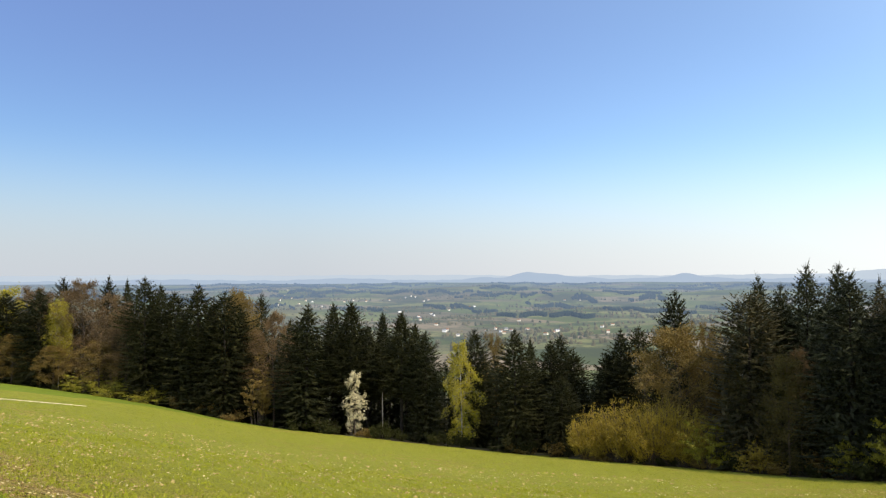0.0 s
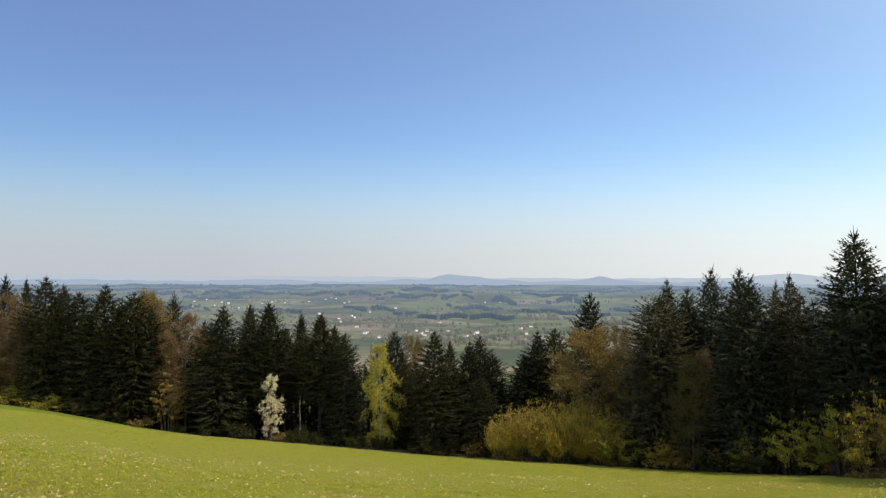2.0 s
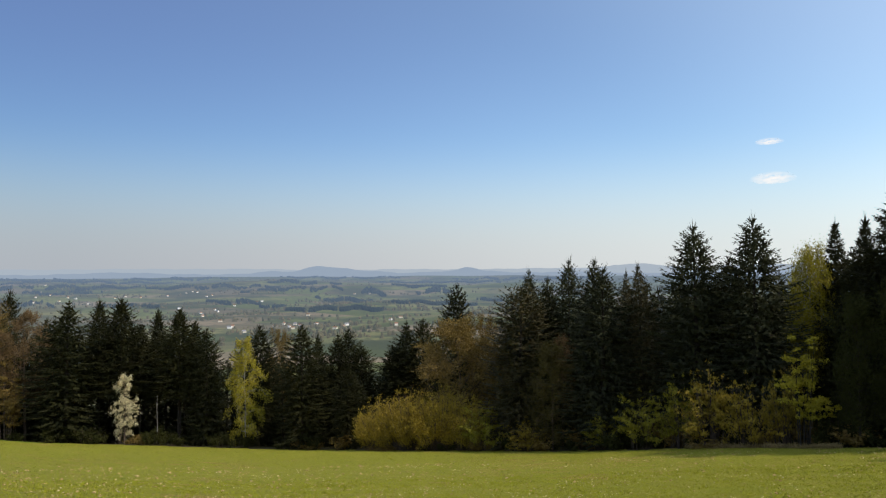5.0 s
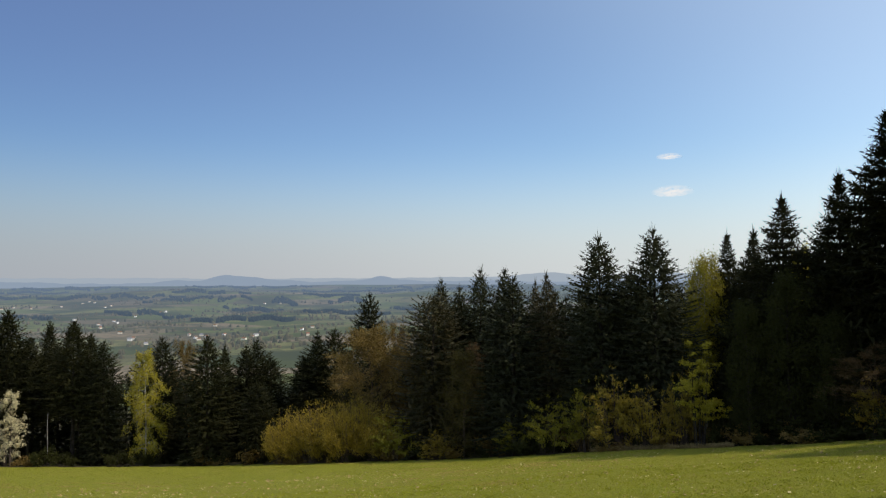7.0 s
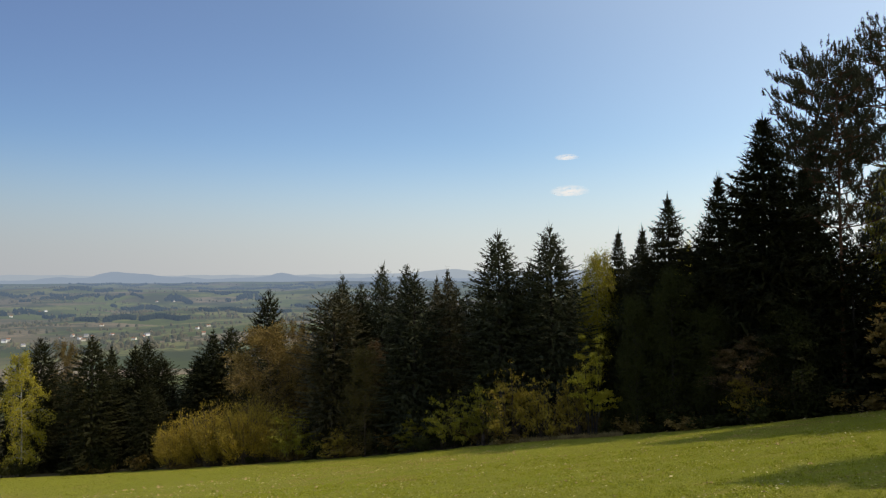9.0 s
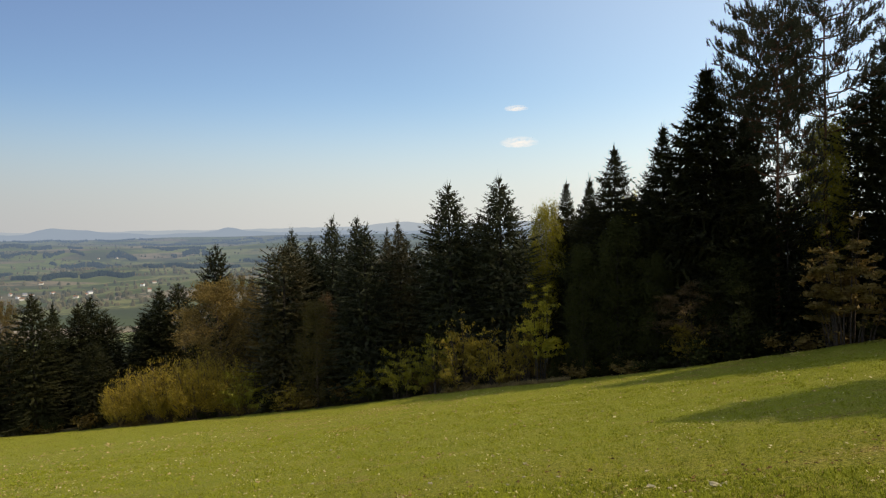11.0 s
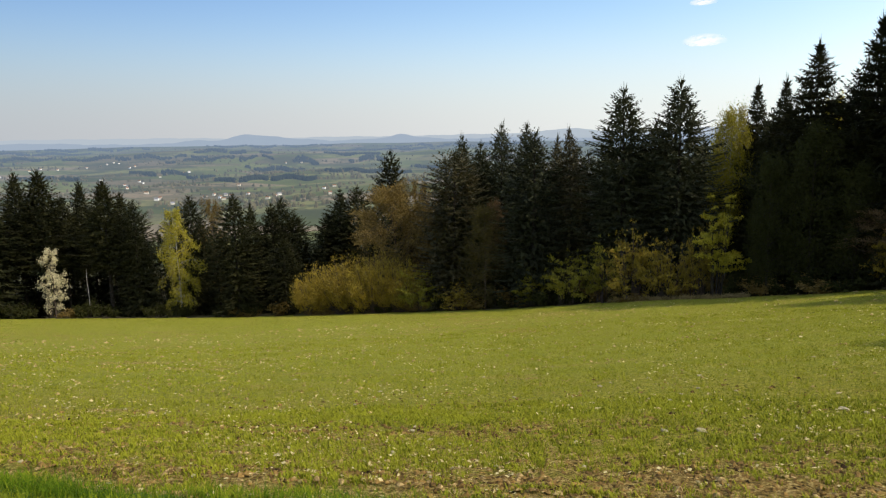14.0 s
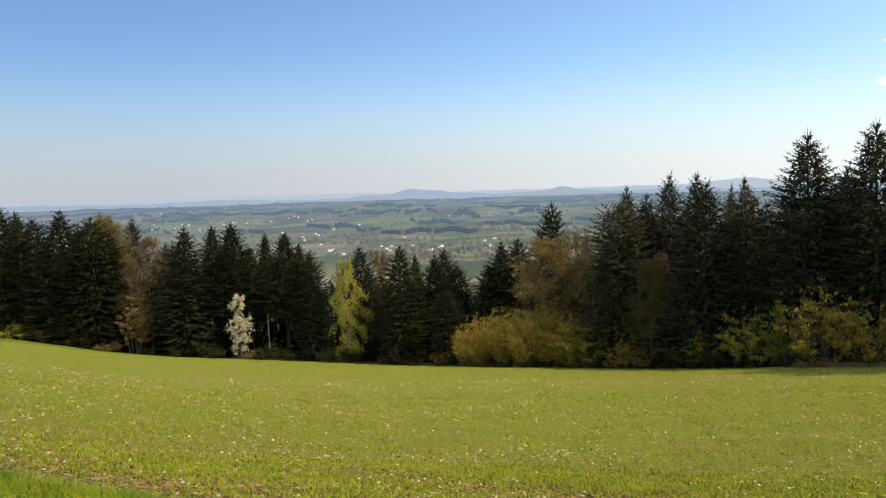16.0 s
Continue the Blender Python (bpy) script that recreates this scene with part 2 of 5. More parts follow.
def margin_material():
    m, n, l, b = material("grass_margin", 0.9, 0.1)
    t, w = noise_node(n, l, 9.0, 6), noise_node(n, l, 0.25, 4)
    r = ramp(n, l, t.outputs[0], (0.3, (0.07, 0.1, 0.007)), (0.55, (0.15, 0.185, 0.014)), (0.78, (0.23, 0.25, 0.03)))
    l.new(mix(n, l, ramp(n, l, w.outputs[0], (0.4, (0, 0, 0)), (0.65, (0.5, 0.5, 0.5))).outputs[0], r.outputs[0], (0.09, 0.12, 0.012)), b.inputs["Base Color"])
    bump(n, l, b, t.outputs[0], 0.8, 0.06)
    return m


def floor_material():
    m, n, l, b = material("forest_floor", 0.95, 0.1)
    t = noise_node(n, l, 1.5, 6)
    r = ramp(n, l, t.outputs[0], (0.35, (0.03, 0.026, 0.014)), (0.55, (0.07, 0.055, 0.028)), (0.72, (0.08, 0.095, 0.025)))
    l.new(r.outputs[0], b.inputs["Base Color"])
    bump(n, l, b, t.outputs[0], 0.7, 0.15)
    return m


def verge_material():
    m, n, l, b = material("verge_turf", 0.9, 0.1)
    t = noise_node(n, l, 7.0, 6)
    r = ramp(n, l, t.outputs[0], (0.3, (0.021, 0.036, 0.006)), (0.55, (0.054, 0.096, 0.012)), (0.78, (0.12, 0.102, 0.042)))
    l.new(r.outputs[0], b.inputs["Base Color"])
    bump(n, l, b, t.outputs[0], 0.8, 0.05)
    return m


def distance_material(name, kind):
    """The hazy far country: fields or woods, with blue haze painted in as emission, deeper with distance."""
    m, n, l, b = material(name, 0.95, 0.0)
    if kind == "fields":
        tc, mp, v = n.new("ShaderNodeTexCoord"), n.new("ShaderNodeMapping"), n.new("ShaderNodeTexVoronoi")
        warp = noise_node(n, l, 0.004, 3)
        l.new(mix(n, l, 0.16, tc.outputs["Object"], warp.outputs["Color"], "ADD"), mp.inputs[0])
        mp.inputs["Rotation"].default_value, mp.inputs["Scale"].default_value = (0, 0, 0.5), (0.0042, 0.0085, 0.0)
        v.inputs["Scale"].default_value = 1.0
        l.new(mp.outputs[0], v.inputs["Vector"])
        sep = n.new("ShaderNodeSeparateColor")
        l.new(v.outputs["Color"], sep.inputs[0])
        parcels = ramp(n, l, sep.outputs[0], (0.0, (0.045, 0.052, 0.018)), (0.3, (0.09, 0.102, 0.028)), (0.5, (0.13, 0.138, 0.042)), (0.65, (0.155, 0.143, 0.057)), (0.82, (0.085, 0.073, 0.037)), (1.0, (0.22, 0.168, 0.105)))
        copse = noise_node(n, l, 0.006, 8, rough=0.68)
        fac = ramp(n, l, copse.outputs[0], (0.5, (0, 0, 0)), (0.58, (0.85, 0.85, 0.85)))
        hedge = n.new("ShaderNodeTexVoronoi")
        hedge.feature = "DISTANCE_TO_EDGE"
        l.new(mp.outputs[0], hedge.inputs["Vector"])
        line = ramp(n, l, hedge.outputs["Distance"], (0.015, (0.7, 0.7, 0.7)), (0.05, (0, 0, 0)))
        colour = mix(n, l, fac.outputs[0], parcels.outputs[0], (0.045, 0.05, 0.022))
        colour = mix(n, l, line.outputs[0], colour, (0.05, 0.055, 0.022))
    elif kind == "woods":
        t = noise_node(n, l, 0.02, 4)
        colour = ramp(n, l, t.outputs[0], (0.35, (0.01, 0.018, 0.014)), (0.7, (0.028, 0.036, 0.024))).outputs[0]
    elif kind == "groves":
        t = noise_node(n, l, 0.02, 4)
        colour = ramp(n, l, t.outputs[0], (0.35, (0.06, 0.06, 0.025)), (0.7, (0.14, 0.11, 0.05))).outputs[0]
    else:
        t = noise_node(n, l, 0.01, 4)
        colour = ramp(n, l, t.outputs[0], (0.35, (0.05, 0.07, 0.06)), (0.7, (0.08, 0.1, 0.07))).outputs[0]
    l.new(colour, b.inputs["Base Color"])
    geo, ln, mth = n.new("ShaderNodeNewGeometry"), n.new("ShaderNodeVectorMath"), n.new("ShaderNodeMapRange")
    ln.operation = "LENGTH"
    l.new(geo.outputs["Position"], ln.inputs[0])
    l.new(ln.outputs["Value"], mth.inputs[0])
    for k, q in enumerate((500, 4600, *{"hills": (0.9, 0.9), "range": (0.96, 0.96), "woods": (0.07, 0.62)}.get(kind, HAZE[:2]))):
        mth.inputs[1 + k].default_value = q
    # the surface itself glows pale blue in place of hazy air
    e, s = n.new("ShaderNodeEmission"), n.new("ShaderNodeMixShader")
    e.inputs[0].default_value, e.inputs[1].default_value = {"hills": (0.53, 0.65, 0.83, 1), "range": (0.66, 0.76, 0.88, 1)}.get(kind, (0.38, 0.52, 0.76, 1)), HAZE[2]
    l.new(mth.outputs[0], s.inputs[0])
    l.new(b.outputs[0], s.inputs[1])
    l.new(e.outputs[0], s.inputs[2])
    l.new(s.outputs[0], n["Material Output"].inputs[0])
    return m


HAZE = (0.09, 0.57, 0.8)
M_FIELD, M_FLOOR, M_VERGE, M_MARGIN = field_material(), floor_material(), verge_material(), margin_material()
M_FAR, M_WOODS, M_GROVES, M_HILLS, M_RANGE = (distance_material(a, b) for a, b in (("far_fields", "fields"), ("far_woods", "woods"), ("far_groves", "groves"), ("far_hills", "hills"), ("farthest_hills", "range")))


def stone_material():
    m, n, l, b = material("pale_field_stone", 0.85, 0.2)
    t = noise_node(n, l, 14, 5)
    info = n.new("ShaderNodeObjectInfo")
    r = ramp(n, l, t.outputs[0], (0.3, (0.18, 0.15, 0.08)), (0.7, (0.38, 0.33, 0.21)))
    l.new(mix(n, l, info.outputs["Random"], r.outputs[0], (0.34, 0.28, 0.16)), b.inputs["Base Color"])
    bump(n, l, b, t.outputs[0], 0.5, 0.02)
    return m


M_STONE = stone_material()


# ---- mesh helpers ----
def mesh_from(name, verts, faces, mats, smooth=False, index=None):
    me = bpy.data.meshes.new(name)
    verts, faces = np.asarray(verts, np.float32), np.asarray(faces, np.int32)
    k = faces.shape[1]
    me.vertices.add(len(verts))
    me.vertices.foreach_set("co", verts.ravel())
    me.loops.add(faces.size)
    me.loops.foreach_set("vertex_index", faces.ravel())
    me.polygons.add(len(faces))
    me.polygons.foreach_set("loop_start", np.arange(0, faces.size, k, dtype=np.int32))
    me.polygons.foreach_set("use_smooth", np.full(len(faces), smooth))
    for m in mats if isinstance(mats, (list, tuple)) else [mats]:
        me.materials.append(m)
    if index is not None:
        me.polygons.foreach_set("material_index", np.asarray(index, np.int32))
    me.update(calc_edges=True)
    return me


def part(name, me, parent, label=""):
    ob = new(name, me)
    ob.parent = parent
    return tagged(ob, label)


def kites(p, along, side, length, width):
    """Leaf-shaped quads: from p, along a way, with a half width. All rows of arrays."""
    length, width = np.asarray(length)[:, None], np.asarray(width)[:, None]
    a = p + along * length * 0.45
    v = np.stack([p, a + side * width, p + along * length, a - side * width], 1)
    return v


def leaves_mesh(name, quads, mat):
    q = np.concatenate(quads) if isinstance(quads, list) else quads
    return mesh_from(name, q.reshape(-1, 3), np.arange(len(q) * 4).reshape(-1, 4), mat)


def spears(p, along, side, length, width):
    """Narrow pointed sprays, one triangle each."""
    length, width = np.asarray(length)[:, None], np.asarray(width)[:, None]
    return np.stack([p - side * width, p + side * width, p + along * length], 1)


def spears_mesh(name, t, mat):
    return mesh_from(name, t.reshape(-1, 3), np.arange(len(t) * 3).reshape(-1, 3), mat)


def unit(v):
    return v / np.maximum(np.linalg.norm(v, axis=-1, keepdims=True), 1e-6)


class Tubes:
    """Collects tapered limbs into one mesh."""

    def __init__(self):
        self.v, self.f, self.n = [], [], 0

    def add(self, pts, radii, sides=5):
        pts, radii = np.asarray(pts, float), np.asarray(radii, float)
        way = unit(np.gradient(pts, axis=0))
        ref = np.array([1.0, 0.13, 0.07]) if abs(way[0, 0]) < 0.8 else np.array([0.1, 1.0, 0.05])
        a = unit(np.cross(way, ref))
        b = np.cross(way, a)
        th = np.arange(sides) * 2 * np.pi / sides
        ring = pts[:, None] + radii[:, None, None] * (a[:, None] * np.cos(th)[None, :, None] + b[:, None] * np.sin(th)[None, :, None])
        self.v.append(ring.reshape(-1, 3))
        i = np.arange(len(pts) - 1)[:, None] * sides + np.arange(sides)[None]
        j = np.arange(len(pts) - 1)[:, None] * sides + (np.arange(sides)[None] + 1) % sides
        self.f.append(np.stack([i, j, j + sides, i + sides], -1).reshape(-1, 4) + self.n)
        self.n += ring.shape[0] * sides
        return pts

    def mesh(self, name, mat):
        return mesh_from(name, np.concatenate(self.v), np.concatenate(self.f), mat, True)


# ---- trees: each is made once at a standard size and then copied ----
def conifer(seed, h=15.0, r=2.6, gap=0.34, fan=10, step=0.21, mat=None, bare=0.04, shoulder=0.36, ragged=0.3, size=0.5, core=1500, turn_up=0.2, core_len=0.75):
    """A fir or spruce: whorls of boughs with flat feathered sprays of needles."""
    g = np.random.default_rng(seed)
    tree = new("conifer")
    stem, lean = Tubes(), g.normal(0, 0.012, 2)
    zz = np.linspace(0, h, 9)
    stem.add(np.stack([zz * lean[0], zz * lean[1], zz - 0.4 * (zz == 0)], 1), 0.012 * h * (1 - zz / h) + 0.012, 8)
    tris, up = [], np.array([0, 0, 1.0])
    lobes = g.uniform(0, 2 * np.pi, 4)
    profile = lambda zf: r * np.minimum(1, np.maximum(0.0, 0.965 - zf) / shoulder) ** 0.86 * (1 - 0.25 * np.maximum(0, 0.2 - zf) / 0.2)
    n_lev = int(h / gap)
    for i in range(n_lev):
        zf = bare + (0.975 - bare) * (i + g.uniform(-0.25, 0.25)) / (n_lev - 1)
        reach = profile(zf) * (1 + 0.14 * np.sin(zf * 31 + lobes[0])) * g.uniform(0.86, 1.1)
        for k in range(int(fan * (1.0 + 0.5 * max(0, zf - 0.55)))):
            th = g.uniform(0, 2 * np.pi)
            L = max(0.16, reach * g.uniform(1 - ragged, 1 + 0.35 * ragged) * (1 + 0.14 * np.sin(2 * th + lobes[1] + 3 * zf)))
            lift = -0.36 + 0.42 * zf ** 1.3 + max(0.0, zf - 0.9) * 6 + g.normal(0, 0.07)
            out, cross = np.array([np.cos(th), np.sin(th), 0]), np.array([-np.sin(th), np.cos(th), 0])
            n = max(3, int(L / step))
            s = np.linspace(0.22, 1.0, n)
            base = np.array([lean[0] * zf * h, lean[1] * zf * h, max(zf, 0.02) * h])
            pts = base + L * (s[:, None] * out + (s * lift - 0.12 * (1 - zf) * s ** 1.5 + turn_up * s ** 4)[:, None] * up)
            if L > 1.2 and k % 6 == 0:
                stem.add(pts[[0, n // 2, n - 1]], [0.03, 0.02, 0.008], 3)
            way = unit(np.gradient(pts, axis=0))
            w = size * (0.5 + 0.75 * (1 - s)) * min(1.0, 0.55 + 0.3 * L) * min(1.0, 0.34 + (1 - zf) / 0.2)
            for sign in (-1, 1):
                a = unit(way * g.uniform(0.7, 1.1, (n, 1)) + sign * cross * g.uniform(0.45, 0.9, (n, 1)) + g.normal(0, 0.13, (n, 3)) - 0.16 * up)
                sd = unit(np.cross(a, up + g.normal(0, 0.4, (n, 3))))
                tris.append(spears(pts, a, sd, w * g.uniform(0.8, 1.35, n), w * 0.24))
            a = unit(way * 0.9 - 0.55 * up + g.normal(0, 0.2, (n, 3)))
            sd = unit(np.cross(a, out + g.normal(0, 0.5, (n, 3))))
            tris.append(spears(pts, a, sd, w * g.uniform(0.7, 1.2, n), w * 0.26))
            tris.append(spears(pts[-2:], way[-2:], unit(np.cross(way[-2:], up + g.normal(0, 0.2, (2, 3)))), [0.34, 0.28], [0.06, 0.06]))
    # the thick inside of the crown, hanging twigs round the trunk
    zf = bare + (0.96 - bare) * g.uniform(0, 1, core) ** 0.85
    rad, th = profile(zf) * 0.7 * np.sqrt(g.uniform(0.03, 1, core)), g.uniform(0, 2 * np.pi, core)
    p = np.stack([rad * np.cos(th) + lean[0] * zf * h, rad * np.sin(th) + lean[1] * zf * h, zf * h + 0.4], 1)
    a = unit(g.normal(0, 0.45, (core, 3)) - 0.7 * up)
    tris.append(spears(p, a, unit(np.cross(a, g.normal(0, 1, (core, 3)))), core_len * (1.1 - 0.75 * zf), 0.085 * core_len * (1.1 - 0.85 * zf)))
    n = 9
    top = np.tile([lean[0] * h, lean[1] * h, h - 0.9], (n, 1)) + g.uniform(0, 0.5, (n, 1)) * up
    a = unit(np.stack([g.normal(0, 0.1, n), g.normal(0, 0.1, n), np.ones(n)], 1))
    tris.append(spears(top, a, unit(np.cross(a, g.normal(0, 1, (n, 3)))), g.uniform(0.6, 1.05, n), np.full(n, 0.05)))
    t = np.concatenate(tris)
    part("trunk", stem.mesh("trunk", M_BARK), tree, "dark rough trunk with thin boughs")
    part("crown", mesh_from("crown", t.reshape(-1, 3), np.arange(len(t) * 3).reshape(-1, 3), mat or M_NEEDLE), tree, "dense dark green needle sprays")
    return tree


def fir(seed, h=15.0, r=2.6, boughs=520, mat=None, bare=0.03, shoulder=0.32, power=0.76, ragged=0.22, size=0.42, core=2000, tier=0.52, label="dense dark green needle sprays"):
    """A thick fir: short crowded boughs, rising at the blunt top and drooping below, each a flat frond of needle sprays."""
    g = np.random.default_rng(seed)
    tree = new("conifer")
    stem, lean, up = Tubes(), g.normal(0, 0.01, 2), np.array([0, 0, 1.0])
    zz = np.linspace(0, h, 9)
    stem.add(np.stack([zz * lean[0], zz * lean[1], zz - 0.4 * (zz == 0)], 1), 0.012 * h * (1 - zz / h) + 0.012, 8)
    lobes = g.uniform(0, 2 * np.pi, 5)
    profile = lambda zf: r * np.minimum(1, np.maximum(0.004, 1 - zf) / shoulder) ** power * (1 - 0.2 * np.maximum(0, 0.25 - zf) / 0.25)
    tris, tiers = [], int(h / tier)
    for k in range(boughs):
        zf = (k + g.uniform(-1, 1)) / boughs
        zf = bare + (0.985 - bare) * min(1.0, max(0.0, (np.floor(zf * tiers + 0.5) + g.normal(0, 0.17)) / tiers))
        th = k * 2.39996 + g.uniform(-0.5, 0.5)
        tuft = 1 + 0.16 * np.sin(3 * th + 17 * zf + lobes[0]) * np.sin(23 * zf + lobes[1]) + 0.1 * np.sin(2 * th + 5 * zf + lobes[2])
        L = max(0.14, profile(zf) * tuft * g.uniform(1 - ragged, 1 + 0.45 * ragged))
        lift = np.interp(zf, (0, 0.35, 0.8, 0.93, 1), (-0.4, -0.22, 0.08, 0.5, 1.2)) + g.normal(0, 0.06)
        out, cross = np.array([np.cos(th), np.sin(th), 0]), np.array([-np.sin(th), np.cos(th), 0])
        n = max(3, int(L / 0.26))
        q = np.linspace(0.4, 1.0, n)
        base = np.array([lean[0] * zf * h, lean[1] * zf * h, max(zf, 0.02) * h - max(0, lift) * L * 0.5])
        pts = base + L * (q[:, None] * out + (q * lift + 0.16 * q ** 3)[:, None] * up)
        if L > 1.2 and k % 9 == 0:
            stem.add(pts[[0, n // 2, n - 1]], [0.03, 0.02, 0.008], 3)
        way = unit(np.gradient(pts, axis=0))
        w = size * (0.62 + 0.5 * (1 - q)) * min(1.0, 0.34 + 0.5 * L)
        for sign in (-1, 1):
            a = unit(way * g.uniform(0.8, 1.3, (n, 1)) + sign * cross * g.uniform(0.3, 0.8, (n, 1)) + g.normal(0, 0.12, (n, 3)) - 0.08 * up)
            sd = unit(np.cross(a, up + g.normal(0, 0.45, (n, 3))))
            tris.append(spears(pts, a, sd, w * g.uniform(0.8, 1.35, n), w * 0.21))
        a = unit(way * 0.8 - 0.7 * up + g.normal(0, 0.25, (n, 3)))
        tris.append(spears(pts, a, unit(np.cross(a, out + g.normal(0, 0.5, (n, 3)))), w * g.uniform(0.6, 1.05, n), w * 0.2))
        a = unit(way[-2:] + g.normal(0, 0.12, (2, 3)))
        tris.append(spears(pts[-2:], a, unit(np.cross(a, up + g.normal(0, 0.3, (2, 3)))), w[-2:] * 1.25, w[-2:] * 0.2))
    # the thick inside of the crown
    zf = bare + (0.95 - bare) * g.uniform(0, 1, core)
    rad, th = profile(zf) * 0.62 * np.sqrt(g.uniform(0.05, 1, core)), g.uniform(0, 2 * np.pi, core)
    p = np.stack([rad * np.cos(th) + lean[0] * zf * h, rad * np.sin(th) + lean[1] * zf * h, zf * h + 0.1], 1)
    a = unit(g.normal(0, 0.6, (core, 3)) - 0.5 * up)
    tris.append(spears(p, a, unit(np.cross(a, g.normal(0, 1, (core, 3)))), 0.6 * (1.1 - 0.6 * zf), 0.13 * (1.1 - 0.7 * zf)))
    n = 7
    top = np.tile([lean[0] * h, lean[1] * h, h - 0.75], (n, 1)) + g.uniform(0, 0.4, (n, 1)) * up
    a = unit(np.stack([g.normal(0, 0.16, n), g.normal(0, 0.16, n), np.ones(n)], 1))
    tris.append(spears(top, a, unit(np.cross(a, g.normal(0, 1, (n, 3)))), g.uniform(0.7, 1.1, n), np.full(n, 0.05)))
    part("trunk", stem.mesh("trunk", M_BARK), tree, "dark rough trunk with thin boughs")
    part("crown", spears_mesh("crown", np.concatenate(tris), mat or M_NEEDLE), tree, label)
    return tree


def broadleaf(seed, name, h=14.0, r=3.0, clear=0.2, limbs=16, leaves=5200, size=0.2, mat=None, bark=None, weep=0.0, tight=0.3, lit="", top=0.5, stems=1, stem_r=0.011, slim=0.42, follow=0.0):
    """A broadleaved tree: trunk, limbs, twigs, and small young leaves round the twigs."""
    g = np.random.default_rng(seed)
    tree = new(name)
    wood, spots, ways = Tubes(), [], []
    for k in range(stems):
        off = g.normal(0, 0.03 * r * (stems > 1), 2)
        zz = np.linspace(0, h * 0.96, 8)
        wob = np.cumsum(g.normal(0, 0.012 * h, (8, 2)), 0) * (zz / h)[:, None] + off + (g.normal(0, 0.28 * r, 2) * (zz / h)[:, None] if stems > 1 else 0)
        trunk = np.concatenate([wob, zz[:, None]], 1)
        trunk[0, 2] = -0.4
        wood.add(trunk, stem_r * h * (1.04 - zz / (h * 0.96)) / (1 if stems == 1 else 1.6) + 0.012, 7)
        for i in range(max(3, limbs // stems)):
            zf = clear + (0.94 - clear) * (i + g.uniform(0, 1)) / max(3, limbs // stems)
            rel = (zf - clear) / (1 - clear)
            wide = r * (np.sin(np.pi * min(1, rel ** top * 0.92 + 0.08)) ** 0.75) * g.uniform(0.65, 1.1)
            th = i * 2.4 + g.uniform(-0.5, 0.5)
            start = np.array([np.interp(zf * h, trunk[:, 2], trunk[:, c]) for c in range(3)])
            s = np.linspace(0, 1, 6)[:, None]
            out = np.array([np.cos(th), np.sin(th), 0])
            rise = g.uniform(0.45, 0.9) * (1 - weep)
            bough = start + out * wide * s + np.array([0, 0, 1]) * wide * (rise * s - weep * 0.5 * s ** 2) + g.normal(0, 0.05 * wide, (6, 3)) * s
            wood.add(bough, np.linspace(0.0045 * h * (1.1 - zf), 0.008, 6), 4)
            for q in range(6):
                f = g.uniform(0.25, 1.0)
                root = np.array([np.interp(f, s[:, 0], bough[:, c]) for c in range(3)])
                d = unit(out * 0.7 + g.normal(0, 0.6, 3) + np.array([0, 0, 0.45 - 1.6 * weep]))
                L = wide * g.uniform(0.25, 0.5) + 0.25
                t = np.linspace(0, 1, 4)[:, None]
                twig = root + d * L * t - np.array([0, 0, weep * L * 0.9]) * t ** 2
                wood.add(twig, [0.014, 0.01, 0.007, 0.004], 3)
                spots.append(twig[1:])
                ways.append(np.tile(d, (3, 1)))
                for _ in range(2):
                    e = unit(d + g.normal(0, 0.6, 3))
                    tw2 = twig[2] + e * L * 0.6 * t - np.array([0, 0, weep * L * 0.7]) * t ** 2
                    wood.add(tw2[[0, 2, 3]], [0.008, 0.006, 0.003], 3)
                    spots.append(tw2[1:])
                    ways.append(np.tile(e, (3, 1)))
    spots, ways = np.concatenate(spots), np.concatenate(ways)
    pick = g.integers(0, len(spots), leaves)
    p = spots[pick] + g.normal(0, 1, (leaves, 3)) * tight * np.array([1, 1, 0.8 + weep])
    p[:, 2] = np.maximum(p[:, 2], 0.05)
    a = unit(g.normal(0, 1, (leaves, 3)) - np.array([0, 0, 0.3 + 1.4 * weep]) + follow * (ways[pick] + np.array([0, 0, 0.5])))
    sd = unit(np.cross(a, g.normal(0, 1, (leaves, 3))))
    L = size * g.uniform(0.6, 1.4, leaves)
    part("trunk", wood.mesh("trunk", bark or M_TWIG), tree, "branching trunk, limbs and fine twigs")
    part("crown", spears_mesh("crown", spears(p, a, sd, L * 1.15, L * slim), mat), tree, lit)
    return tree


